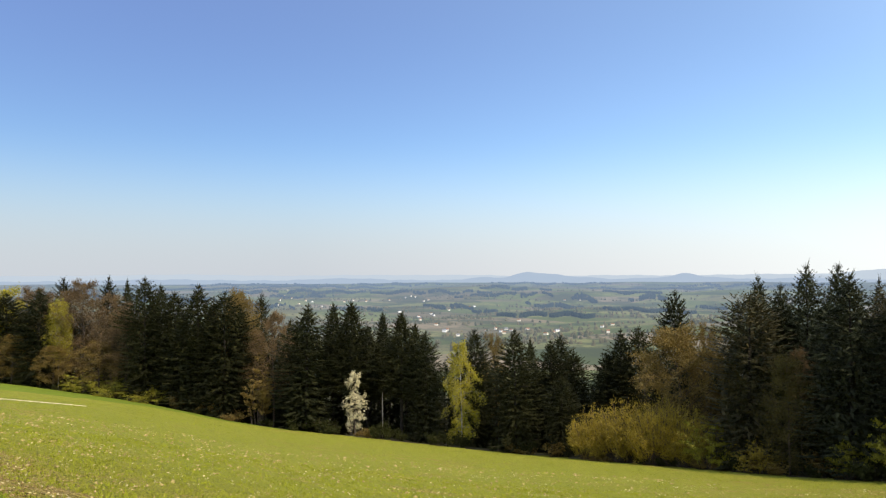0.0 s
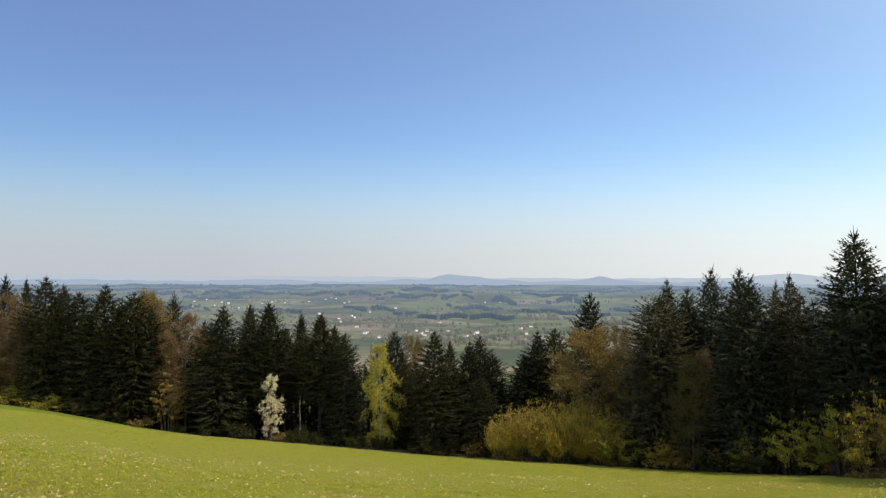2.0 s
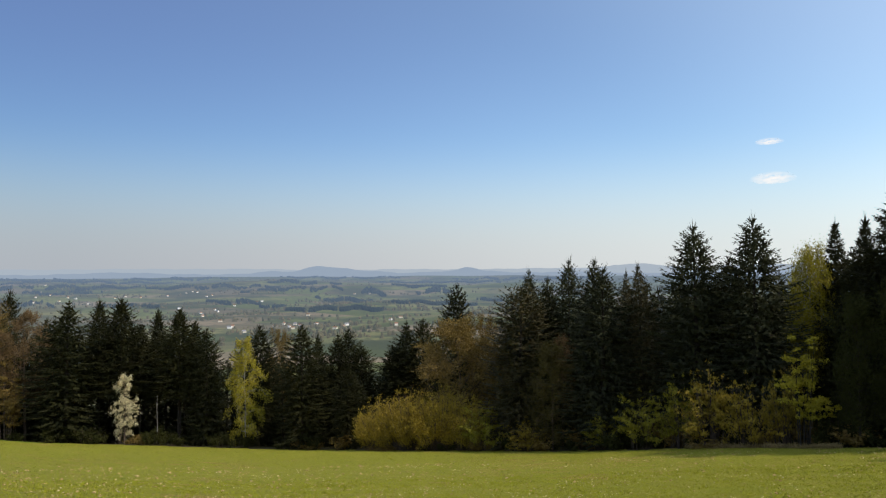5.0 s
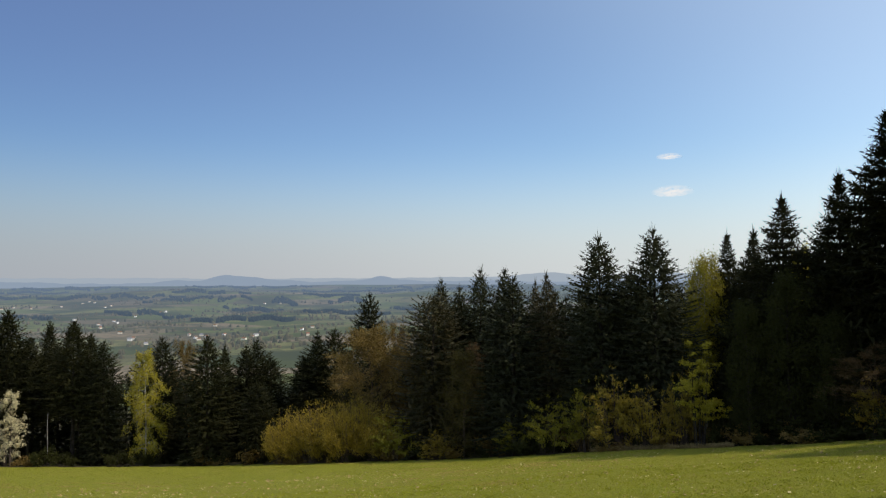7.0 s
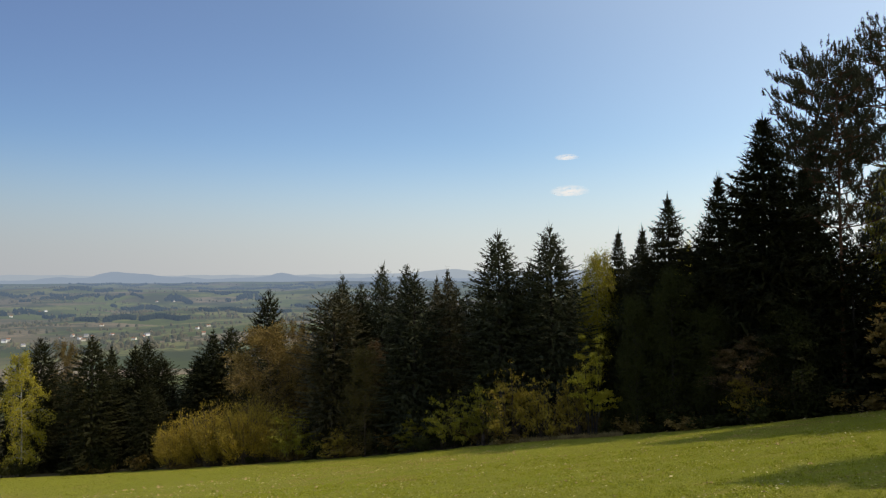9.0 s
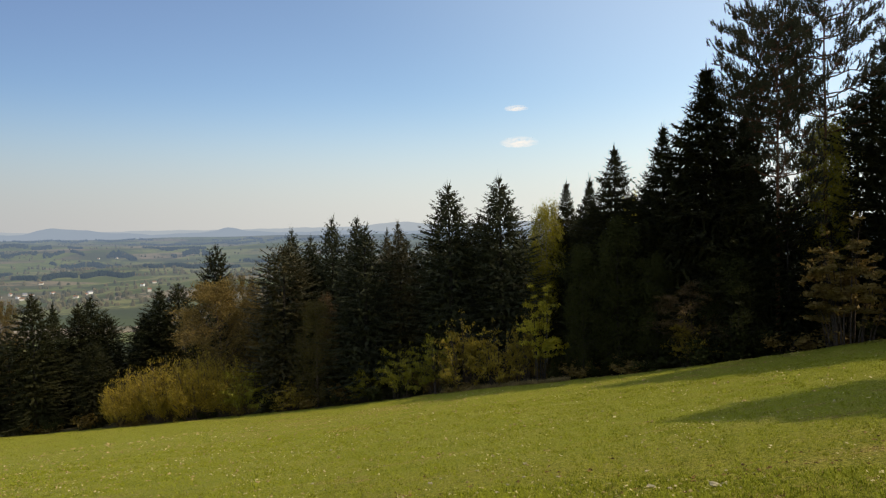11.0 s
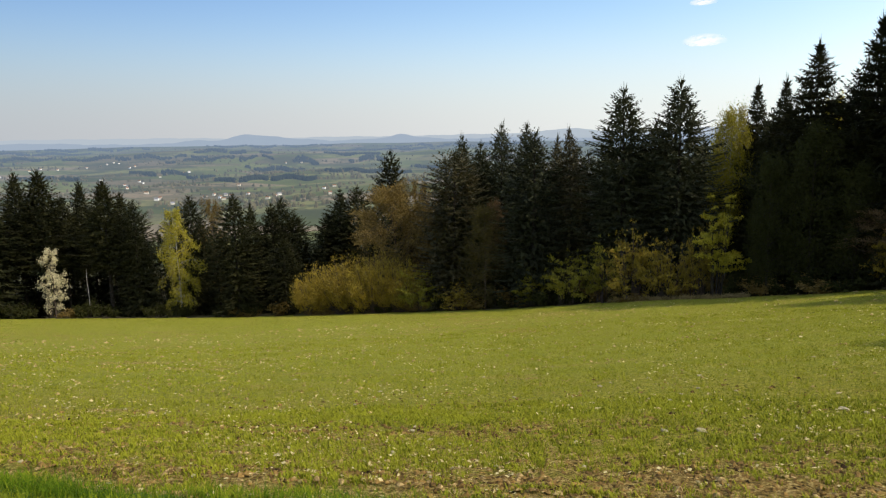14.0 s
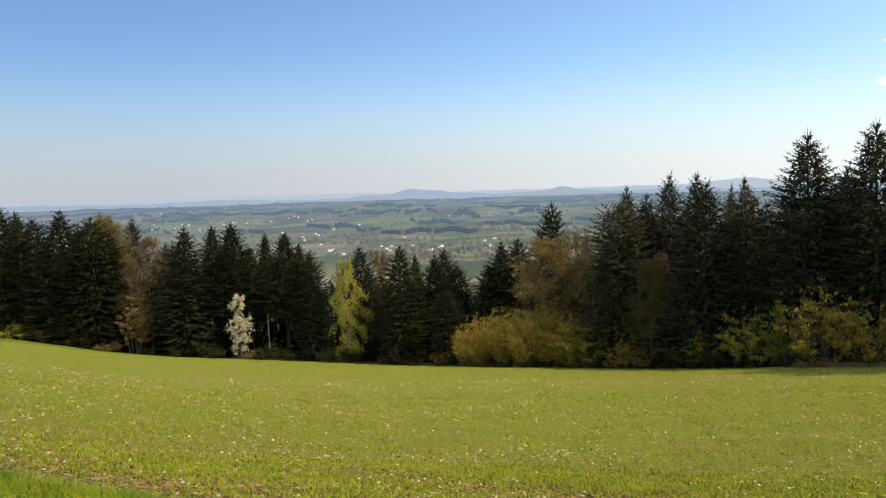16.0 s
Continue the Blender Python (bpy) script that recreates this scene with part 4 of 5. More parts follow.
def plant_conifers():
    g = random.Random(4)
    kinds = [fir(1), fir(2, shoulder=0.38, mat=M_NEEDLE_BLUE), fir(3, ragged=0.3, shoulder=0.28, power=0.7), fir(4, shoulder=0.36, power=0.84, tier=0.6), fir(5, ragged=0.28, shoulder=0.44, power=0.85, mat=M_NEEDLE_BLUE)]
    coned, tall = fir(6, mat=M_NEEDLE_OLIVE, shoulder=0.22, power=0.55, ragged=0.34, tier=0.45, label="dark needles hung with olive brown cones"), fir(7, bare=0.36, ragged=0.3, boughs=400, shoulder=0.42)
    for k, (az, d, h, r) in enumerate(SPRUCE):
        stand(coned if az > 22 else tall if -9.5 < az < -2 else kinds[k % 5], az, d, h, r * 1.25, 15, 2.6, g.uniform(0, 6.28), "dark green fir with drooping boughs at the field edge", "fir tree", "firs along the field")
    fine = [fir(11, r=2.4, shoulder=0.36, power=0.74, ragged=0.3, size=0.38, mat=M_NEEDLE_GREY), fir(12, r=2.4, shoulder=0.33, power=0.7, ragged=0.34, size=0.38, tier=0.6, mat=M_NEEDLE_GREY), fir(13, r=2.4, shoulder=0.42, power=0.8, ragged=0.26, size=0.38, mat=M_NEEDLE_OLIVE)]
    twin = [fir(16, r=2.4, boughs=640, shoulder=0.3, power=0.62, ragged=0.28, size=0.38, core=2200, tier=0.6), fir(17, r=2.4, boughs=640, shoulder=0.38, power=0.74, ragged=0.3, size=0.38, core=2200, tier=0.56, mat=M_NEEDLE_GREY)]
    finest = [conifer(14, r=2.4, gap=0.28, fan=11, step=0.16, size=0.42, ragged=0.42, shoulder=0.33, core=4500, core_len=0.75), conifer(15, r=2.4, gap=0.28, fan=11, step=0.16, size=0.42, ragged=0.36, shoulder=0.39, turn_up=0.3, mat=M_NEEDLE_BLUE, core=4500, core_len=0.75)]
    for k, (az, d, h, r) in enumerate(NEAR):
        kind = finest[k % 2] if az > 43 else twin[k % 2] if az > 36 else fine[2 if az > 31 else k % 2]
        stand(kind, az, d, h, r * (1.5 if 46 < az < 52 else 1.3 if az > 36 else 1.2), 15, 2.4, g.uniform(0, 6.28), "tall dark spruce with ragged layered boughs" if az > 43 else "tall dark fir with crowded boughs and a blunt tip", "spruce tree" if az > 43 else "fir tree", "spruces along the field" if az > 43 else "firs along the field")
    back = [fir(21, r=2.4, boughs=210, size=0.7, core=700), fir(22, r=2.4, boughs=210, size=0.7, mat=M_NEEDLE_BLUE, core=700, shoulder=0.4, power=0.75)]
    # the wood goes on out of sight to both sides, and shades the slope
    for az, d, h in ((75.5, 41.4, 16.5), (77.5, 41.5, 17), (80, 40.6, 17), (82.5, 40.8, 17), (85, 39.5, 16), (69, 48, 18), (71.5, 51, 17), (75, 53, 16), (79, 50, 15), (83, 49, 15), (86, 52, 14), (71, 58, 19), (76, 60, 19), (67, 56, 18), (89.6, 26.7, 16.2), (91.6, 26.8, 16.3), (94.6, 26.5, 15.9), (103, 36, 16),
                     (112, 40, 16), (-35, 126, 16), (-37.5, 132, 17), (-40, 130, 15)):
        stand(kinds[g.randrange(5)] if az > 60 else back[g.randrange(2)], az, d, h, h * (0.16 if d > 43 else 0.22 if d > 30 else 0.18), 15, 2.4, g.uniform(0, 6.28), "tall dark spruce added where the wood runs out of sight", "spruce tree", "spruces along the field")
    # unseen second row, added only to block sun through the gaps and deepen the shadow
    for az, d, h in ((93.1, 28.5, 18.2), (95, 28.7, 18.3), (97.9, 28.5, 17.9)):
        stand(kinds[0], az, d, h, h * 0.18, 15, 2.4, az, "tall dark spruce added where the wood runs out of sight", "spruce tree", "spruces along the field")
    # the rows behind
    sky_az, sky_el = zip((-46, -1), (-33, -1.2), (-20, -1.6), (-14, -2.9), (-10, -3.2), (-5, -3.9), (-2, -5.2), (2, -5.6), (8, -6.2), (11.5, -7.6), (14, -5.4), (17, -5.5), (20, -4.8), (22.5, -4.2),
                         (24, -1.8), (30, -1), (35, -0.5), (43, 0), (47, 1.5), (52, 3), (56, 4), (60, 4), (66, 3.5))
    for k in range(120):
        az = -46 + 112 * (k + g.random()) / 120
        d = float(edge(az)[1]) + (g.uniform(6, 34) if az < 52 else g.uniform(2, 16))
        x, y, z = spot(az, d)
        el = float(np.interp(az, sky_az, sky_el)) - g.uniform(0.2, 1.6)
        h = EYE + d * math.tan(radians(el)) - z
        if h > 4:
            stand(back[k % 2], az, d, h, min(2.9, 0.14 * h + 0.4), 15, 2.4, g.uniform(0, 6.28), "dark conifer deeper in the wood", "conifer", "conifers in the wood")
    for t in kinds + fine + twin + finest + back + [coned, tall]:
        retire(t)


plant_conifers()


def plant_broadleaves():
    g = random.Random(9)
    birch = [broadleaf(41, "birch", 12, 1.9, 0.1, 24, 14000, 0.1, M_BIRCH, M_WHITE_BARK, 0.42, 0.17, "yellow-green young birch leaves in hanging sprays", 0.72, stem_r=0.006),
             broadleaf(42, "birch", 12, 1.9, 0.38, 48, 30000, 0.085, M_BIRCH, M_WHITE_BARK, 0.45, 0.2, "yellow-green young birch leaves in hanging sprays", 0.8, stem_r=0.006)]
    for k, (az, d, h, r) in enumerate(BIRCH):
        stand(birch[k % 2], az, d, h, r * (0.84 if 40 < az < 46 else 0.95 if az > 0 else 0.85), 12, 2.0, g.uniform(0, 6.28), "slender birch in fresh yellow-green leaf among firs", "birch tree")
    alder = [broadleaf(45, "alder", 9, 2.0, 0.06, 26, 15000, 0.105, M_ALDER_SHADED, M_BARK, 0.1, 0.3, "dull green young leaves", 0.7)]
    alder.append(broadleaf(46, "alder", 9, 2.0, 0.06, 26, 13000, 0.16, M_DULL, M_TWIG, 0.1, 0.22, "dull olive brown young leaves", 0.7, slim=0.15, follow=1.2))
    for az, d, h, r in ALDER:
        stand(alder[az < 30], az, d, h * 1.1, r * 0.75, 9, 2.0, g.uniform(0, 6.28), "young alder in dull green leaf, branched to the ground", "alder tree", "alders at the slope")
    bare = [broadleaf(51, "beech", 15, 3.4, 0.18, 30, 12000, 0.3, M_BUDS, M_TWIG, 0.0, 0.2, "haze of reddish brown buds", 0.6, slim=0.075, follow=1.6),
            broadleaf(52, "beech", 15, 3.4, 0.25, 28, 11000, 0.3, M_BUDS, M_TWIG, 0.0, 0.2, "haze of reddish brown buds", 0.6, slim=0.075, follow=1.6)]
    for k, (az, d, h, r) in enumerate(BARE):
        stand(bare[k % 2], az, d, h, r, 15, 3.4, g.uniform(0, 6.28), "nearly bare broadleaved tree with reddish brown buds", "beech tree")
    rust = [broadleaf(61, "hornbeam", 12, 3.6, 0.12, 36, 24000, 0.2, M_RUST, M_TWIG, 0.0, 0.24, "rusty ochre young leaves", 0.6, slim=0.13, follow=1.4),
            broadleaf(62, "hornbeam", 12, 3.6, 0.1, 34, 18000, 0.2, M_RUST, M_TWIG, 0.05, 0.24, "rusty ochre young leaves", 0.7, slim=0.14, follow=1.2)]
    for k, (az, d, h, r) in enumerate(LARCH):
        stand(rust[k % 2], az, d, h, r, 12, 3.6, g.uniform(0, 6.28), "broad tree in rusty ochre young leaf", "hornbeam tree")
    x, y, z = spot(-16.2, float(edge(-16.2)[1]) + 9)
    stand(rust[0], -16.2, float(edge(-16.2)[1]) + 9, EYE + math.hypot(x, y) * math.tan(radians(-1.1)) - z, 3.0, 12, 3.6, 1.3, "broad tree in rusty ochre young leaf", "hornbeam tree")
    pines = [scots_pine(71), scots_pine(72), scots_pine(73)]
    for k, (az, d, h, r) in enumerate(PINE):
        stand(pines[k % 3], az, d, h, r * 0.8, 20, 3.0, g.uniform(0, 6.28), "tall Scots pine with bare reddish trunk and tufted crown", "pine tree", "pines over the slope")
    for az, d, h in ((71, 50, 21), (77, 51, 22)):
        stand(pines[g.randrange(3)], az, d, h, 2.3, 20, 3.0, g.uniform(0, 6.28), "tall Scots pine with bare reddish trunk and tufted crown", "pine tree", "pines over the slope")
    shrubs = [shrub(81, "shrub", 4, 2.2, 4800, 0.12, M_SHRUB, 34, lit="small fresh green leaves in flat sprays", patchy=0.9, flat=0.3, twig=1.5), shrub(82, "shrub", 4, 2.2, 5200, 0.11, M_OCHRE, 40, lit="ochre young leaves in loose sprays", patchy=0.85, flat=0.4, twig=1.5)]
    for k, (az, d, h, r) in enumerate(SHRUB):
        which = 1 if 7 < k < 12 or k in (4, 12) else 0
        stand(shrubs[which], az, d, h, r, 4, 2.2, g.uniform(0, 6.28), ("fresh green shrub", "ochre leafing shrub")[which] + " under the trees at the field edge", "shrub", "shrubs along the field")
    spray = shrub(85, "hornbeam_bush", 8, 2.0, 9000, 0.15, M_RUST, 34, lit="ochre brown young leaves in layered sprays", patchy=0.7, flat=0.3)
    gold = shrub(86, "larch", 6, 1.4, 5200, 0.11, M_BIRCH, 11, 0.2, "yellow-green young needles on layered sprays", patchy=0.8, flat=0.15, twig=1.9, bark=M_BARK)
    stand(gold, 44.2, 46.7, 6.8, 1.5, 6, 1.4, 2.1, "young larch in yellow-green leaf before dark spruces", "larch tree")
    stand(spray, 66.4, 42.6, 6.6, 2.5, 8, 2.0, 2.2, "tall ochre brown bush beside dark pines", "bush")
    stand(spray, -14.7, 89.8, 8.4, 2.0, 8, 2.0, 0.6, "tall ochre brown bush under dark firs at the field edge", "bush")
    # low undergrowth along the whole edge
    low = [shrub(83, "scrub", 2, 1.6, 1300, 0.15, M_ALDER_SHADED, 10, lit="small dull green leaves"), shrub(84, "scrub", 2, 1.6, 1300, 0.15, M_RUST, 10, lit="olive brown young leaves")]
    for k in range(60):
        az = -40 + 108 * (k + g.random()) / 60
        d = float(edge(az)[1]) + g.uniform(0.8, 2.6)
        stand(low[g.random() < 0.35], az, d, g.uniform(0.9, 2.2), g.uniform(1.0, 2.2), 2, 1.6, g.uniform(0, 6.28), "low scrub at the foot of the wood", "scrub", "scrub along the field")
    big = [shrub(91, "hazel_bush", 5, 2.6, 19000, 0.16, M_OCHRE, 130, 0.3, "dense ochre-yellow young leaves", 0.15, 1.8), shrub(92, "hazel_bush", 5, 2.6, 19000, 0.16, M_OCHRE, 130, 0.3, "dense ochre-yellow young leaves", 0.15, 1.8)]
    for k, (az, d, h, r) in enumerate(((12.0, 67.2, 4.9, 2.5), (14.4, 65.4, 5.6, 2.7), (16.8, 63.4, 5.7, 2.7), (18.9, 62.5, 5.0, 2.4))):
        stand(big[k % 2], az, d, h, r, 5, 2.6, g.uniform(0, 6.28), "rounded ochre-yellow hazel bush at the field edge", "bush", "hazel bushes")
    cherry = broadleaf(95, "cherry", 8, 1.5, 0.08, 20, 4600, 0.115, M_BLOSSOM, M_TWIG, 0.0, 0.13, "cream-white blossom", 0.6)
    for az, d, h, r in BLOSSOM:
        stand(cherry, az, d, h, r * 0.88, 8, 1.5, 1.0, "small cherry tree in full cream-white blossom", "cherry tree")
    for t in birch + bare + rust + pines + shrubs + [spray, gold] + low + big + alder + [cherry]:
        retire(t)
    for az, d, h, r in SNAG:
        x, y, z = spot(az, d)
        t = Tubes()
        t.add([(0, 0, -0.3), (0.03, 0, h * 0.4), (-0.04, 0.03, h * 0.8), (0.0, 0.05, h)], [0.026, 0.024, 0.02, 0.014], 8)
        ob = new("dead_birch", t.mesh("dead_birch", M_WHITE_BARK))
        ob.location = (x, y, z)
        tagged(ob, "slender pale dead birch standing before dark firs", "dead tree")


plant_broadleaves()


# ---- the field's surface and the verge ----
def blades(name, x, y, height, width, lean, mat, label, category, seed, per=3, bent=True):
    """Grass-like leaves, each bent once, or straight where they stand far off."""
    g = np.random.default_rng(seed)
    n = len(x) * per
    p = np.repeat(np.stack([x, y, land(x, y) - 0.01], 1), per, 0) + np.concatenate([g.normal(0, 0.025, (n, 2)), np.zeros((n, 1))], 1)
    h = np.repeat(height, per) * g.uniform(0.6, 1.2, n)
    th = g.uniform(0, 2 * np.pi, n)
    out = np.stack([np.cos(th), np.sin(th), np.zeros(n)], 1)
    side = np.stack([-np.sin(th), np.cos(th), np.zeros(n)], 1) * np.repeat(width, per)[:, None]
    mid = p + out * (h * lean * 0.35)[:, None] + np.array([0, 0, 1]) * (h * 0.62)[:, None]
    tip = p + out * (h * lean * g.uniform(0.6, 1.4, n))[:, None] + np.array([0, 0, 1]) * h[:, None]
    if bent:
        v, k = np.stack([p - side, p + side, mid + side * 0.7, tip, mid - side * 0.7], 1), np.arange(n)[:, None] * 5
        f = np.concatenate([k + [0, 1, 2], k + [0, 2, 4], k + [4, 2, 3]])
    else:
        v, f = np.stack([p - side, p + side, tip], 1), np.arange(n * 3).reshape(-1, 3)
    return tagged(new(name, mesh_from(name, v.reshape(-1, 3), f, mat)), label, category, kind="stuff")


def litter(name, x, y, size, mat, label, category, seed):
    """Flat dry bits lying on the soil."""
    g = np.random.default_rng(seed)
    n = len(x)
    p = np.stack([x, y, land(x, y) + g.uniform(0.01, 0.035, n)], 1)
    th = g.uniform(0, 2 * np.pi, n)
    a = unit(np.stack([np.cos(th), np.sin(th), g.normal(0, 0.3, n)], 1))
    sd = unit(np.cross(a, np.array([0, 0, 1.0]) + g.normal(0, 0.4, (n, 3))))
    return tagged(new(name, leaves_mesh(name, kites(p, a, sd, size, size * g.uniform(0.15, 0.4, n)), mat)), label, category, kind="stuff")


def sow(n, d0, d1, a0, a1, seed, power=1.0):
    g = np.random.default_rng(seed)
    d = d0 + (d1 - d0) * g.uniform(0, 1, n) ** power
    a = np.radians(g.uniform(a0, a1, n))
    return d * np.sin(a), d * np.cos(a)


def drawn(x, y, z, along, across):
    """Uneven patches drawn out along the rows."""
    q, w = 0.509 * y - 0.861 * x, 0.509 * x + 0.861 * y
    return np.array([noise.noise((a * along, b * across, z)) for a, b in zip(q, w)])


def crop():
    g = np.random.default_rng(8)
    for name, n, d0, d1, bent, per, seed in (("young_cereal", 78000, 4.5, 12, True, 3, 3), ("young_cereal", 150000, 10, 34, False, 2, 4), ("young_cereal", 60000, 30, 80, False, 2, 5)):
        x, y = sow(n, d0, d1, -38, 72, seed, 1.0 if bent else 1.15)
        s, d, az = 0.509 * x + 0.861 * y, np.hypot(x, y), np.degrees(np.arctan2(x, y))
        patch = 0.6 * drawn(x, y, 0, 0.25, 0.7) + 0.7 * drawn(x, y, 3, 1.3, 3.4) + 0.85 * drawn(x, y, 5, 6, 7) + g.normal(0, 0.08, len(x))
        ok = (s > 4.7) & (d < edge(az)[1] - 0.5) & (patch > -0.24 + 0.4 * np.clip((8.0 - s) / 2.8, 0, 1.2))
        x, y, d = x[ok], y[ok], d[ok]
        blades(name, x, y, g.uniform(0.028, 0.064, len(x)), 0.0036 + 0.00034 * d, 0.7, M_CROP, "short young cereal plants thinly covering stony soil", "crop", 11 + seed, per, bent)
    x, y = sow(26000, 5, 46, -38, 72, 31, 1.3)
    s = 0.509 * x + 0.861 * y
    patch = np.array([noise.noise((a * 0.35, b * 0.35, 9)) + 0.8 * noise.noise((a * 2.1, b * 2.1, 2)) for a, b in zip(x, y)])
    ok = (s > 4.65) & (patch > 0.06 + 0.011 * np.clip(s - 8, -1.0, 16))
    x, y = x[ok], y[ok]
    litter("straw_litter", x, y, (0.022 + 0.001 * np.hypot(x, y)) * g.uniform(0.4, 2.1, len(x)), M_STRAW, "pale dry straw and leaf litter lying on the soil", "litter", 12)


crop()


def crumbs(name, x, y, size, mat, label, seed):
    """Angular crumbs of soil, one small lump each."""
    g = np.random.default_rng(seed)
    n = len(x)
    shape = np.array([(1, 0, 0), (0, 1, 0), (-1, 0, 0), (0, -1, 0), (0, 0, 1), (0, 0, -1)], float)
    v = shape[None] * g.uniform(0.45, 1.4, (n, 6, 1)) * (size * g.uniform(0.4, 2.0, n))[:, None, None]
    th = g.uniform(0, 6.28, n)
    c, q = np.cos(th)[:, None], np.sin(th)[:, None]
    v = np.stack([v[..., 0] * c - v[..., 1] * q, v[..., 0] * q + v[..., 1] * c, v[..., 2] * 0.6], -1) + np.stack([x, y, land(x, y) + 0.006], 1)[:, None]
    f = np.array([(0, 1, 4), (1, 2, 4), (2, 3, 4), (3, 0, 4), (1, 0, 5), (2, 1, 5), (3, 2, 5), (0, 3, 5)])
    f = (f[None] + 6 * np.arange(n)[:, None, None]).reshape(-1, 3)
    tagged(new(name, mesh_from(name, v.reshape(-1, 3), f, mat)), label, "soil", kind="stuff")


def clods():
    g = np.random.default_rng(43)
    x, y = sow(26000, 4.6, 15, -36, 70, 45, 1.4)
    s = 0.509 * x + 0.861 * y
    patch = drawn(x, y, 0, 0.25, 0.7) + 0.7 * drawn(x, y, 3, 1.3, 3.4) + 0.5 * drawn(x, y, 5, 6, 7)
    ok = (s > 4.8) & (patch < -0.1 + 0.36 * np.clip((7.6 - s) / 2, 0, 1)) & (g.uniform(0, 1, len(x)) < np.clip((13.5 - np.hypot(x, y)) / 6, 0.06, 1))
    crumbs("soil_clods", x[ok], y[ok], 0.013 + 0.001 * np.hypot(x[ok], y[ok]), M_CLOD, "small brown crumbs of turned soil", 44)
    # broken lumps along the headland
    x, y = sow(5200, 5.2, 15, -36, 66, 48, 1.3)
    s = 0.509 * x + 0.861 * y
    ok = (s > 4.9) & (drawn(x, y, 12, 0.5, 1.8) + 0.25 * (7.5 - s) > g.uniform(-0.1, 0.7, len(x)))
    crumbs("soil_lumps", x[ok], y[ok], g.uniform(0.013, 0.028, int(ok.sum())), M_LUMP, "tan lumps of broken soil along the headland", 49)
    # dried pale clods lie in drifts over the upper field
    x, y = sow(34000, 7, 46, -37, 66, 46, 0.9)
    az, d = np.degrees(np.arctan2(x, y)), np.hypot(x, y)
    share = np.clip(0.17 + 0.25 * drawn(x, y, 7, 0.16, 0.3) + 0.2 * drawn(x, y, 8, 0.9, 1.6), 0.01, 1) * np.interp(az, (-37, 0, 20, 66), (1.35, 1.25, 0.75, 0.3))
    ok = (0.509 * x + 0.861 * y > 5.2) & (g.uniform(0, 1, len(x)) < share)
    crumbs("dry_clods", x[ok], y[ok], (0.0118 + 0.0007 * d[ok]) * np.exp(np.clip(g.normal(0, 0.3, int(ok.sum())), -0.6, 0.45)), M_PALE_CLOD, "pale dried clods scattered over the young crop", 47)


M_LUMP = bark_material("tan_soil", (0.09, 0.052, 0.015), (0.48, 0.34, 0.14), 22.0)
M_PALE_CLOD = bark_material("dried_clods", (0.17, 0.115, 0.035), (0.47, 0.35, 0.145), 14.0)
M_CLOD = bark_material("soil_crumbs", (0.024, 0.0125, 0.003), (0.29, 0.175, 0.05), 9.0)
clods()


def verge():
    g = np.random.default_rng(14)
    n = 98000
    s, q = g.uniform(2.7, 5.0, n) + 0.12 * np.sin(g.uniform(0, 60, n)), g.uniform(-11, 9, n)
    x, y = 0.509 * s - 0.861 * q, 0.861 * s + 0.509 * q
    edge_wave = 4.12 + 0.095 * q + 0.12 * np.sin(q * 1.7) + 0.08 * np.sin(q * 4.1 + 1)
    # the lip's shade band is painted as a strip of darker grass
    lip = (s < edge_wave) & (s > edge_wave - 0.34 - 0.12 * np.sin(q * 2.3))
    blades("lip_grass", x[lip], y[lip], g.uniform(0.07, 0.15, int(lip.sum())), g.uniform(0.001, 0.0022, int(lip.sum())), 0.9, M_LIP_SHADE, "verge grass along the lip, coloured darker for its shade", "grass", 16, 2)
    ok = (s < edge_wave) & ~lip & (np.hypot(x, y) > 1.6)
    x, y = x[ok], y[ok]
    blades("verge_grass", x, y, g.uniform(0.05, 0.13, len(x)) * (1 + 0.9 * np.array([noise.noise((a * 2.2, b * 2.2, 6)) for a, b in zip(x, y)])), g.uniform(0.001, 0.0025, len(x)), 0.75, M_GRASS, "lush green grass on the verge above the field", "grass", 15, 2)


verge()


def dry_fringe():
    """Last year's dry grass between the crop and the bushes."""
    g = np.random.default_rng(71)
    az = g.uniform(36, 46.5, 5200)
    d = edge(az)[1] + g.uniform(-0.2, 1.3, len(az))
    x, y = d * np.sin(np.radians(az)), d * np.cos(np.radians(az))
    blades("dry_grass", x, y, g.uniform(0.12, 0.36, len(x)), np.full(len(x), 0.012), 0.6, M_DRY, "pale brown dry grass fringing the bushes", "grass", 72, 2, False)


M_DRY = leaf_material("dry_grass", (0.1, 0.075, 0.03), (0.32, 0.24, 0.1), 0.2, 0.8)
dry_fringe()


def weeds():
    """Broad-leaved weeds standing in the verge grass."""
    g = np.random.default_rng(58)
    n = 15000
    c = np.stack([g.uniform(2.7, 3.8, 190), g.uniform(2.6, 7.5, 190)], 1)
    k = g.integers(0, 190, n)
    s, q = c[k, 0] + g.normal(0, 0.06, n), c[k, 1] + g.normal(0, 0.06, n)
    x, y = 0.509 * s - 0.861 * q, 0.861 * s + 0.509 * q
    p = np.stack([x, y, land(x, y) + g.uniform(0.01, 0.13, n)], 1)
    a = unit(g.normal(0, 1, (n, 3)) * np.array([1, 1, 0.5]) + np.array([0, 0, 0.25]))
    sd = unit(np.cross(a, np.array([0, 0, 1.0]) + g.normal(0, 0.35, (n, 3))))
    size = g.uniform(0.012, 0.03, n)
    tagged(new("verge_weeds", leaves_mesh("verge_weeds", kites(p, a, sd, size, size * 0.32), M_WEED)), "low broad-leaved weeds growing in the verge grass", "weeds", kind="stuff")


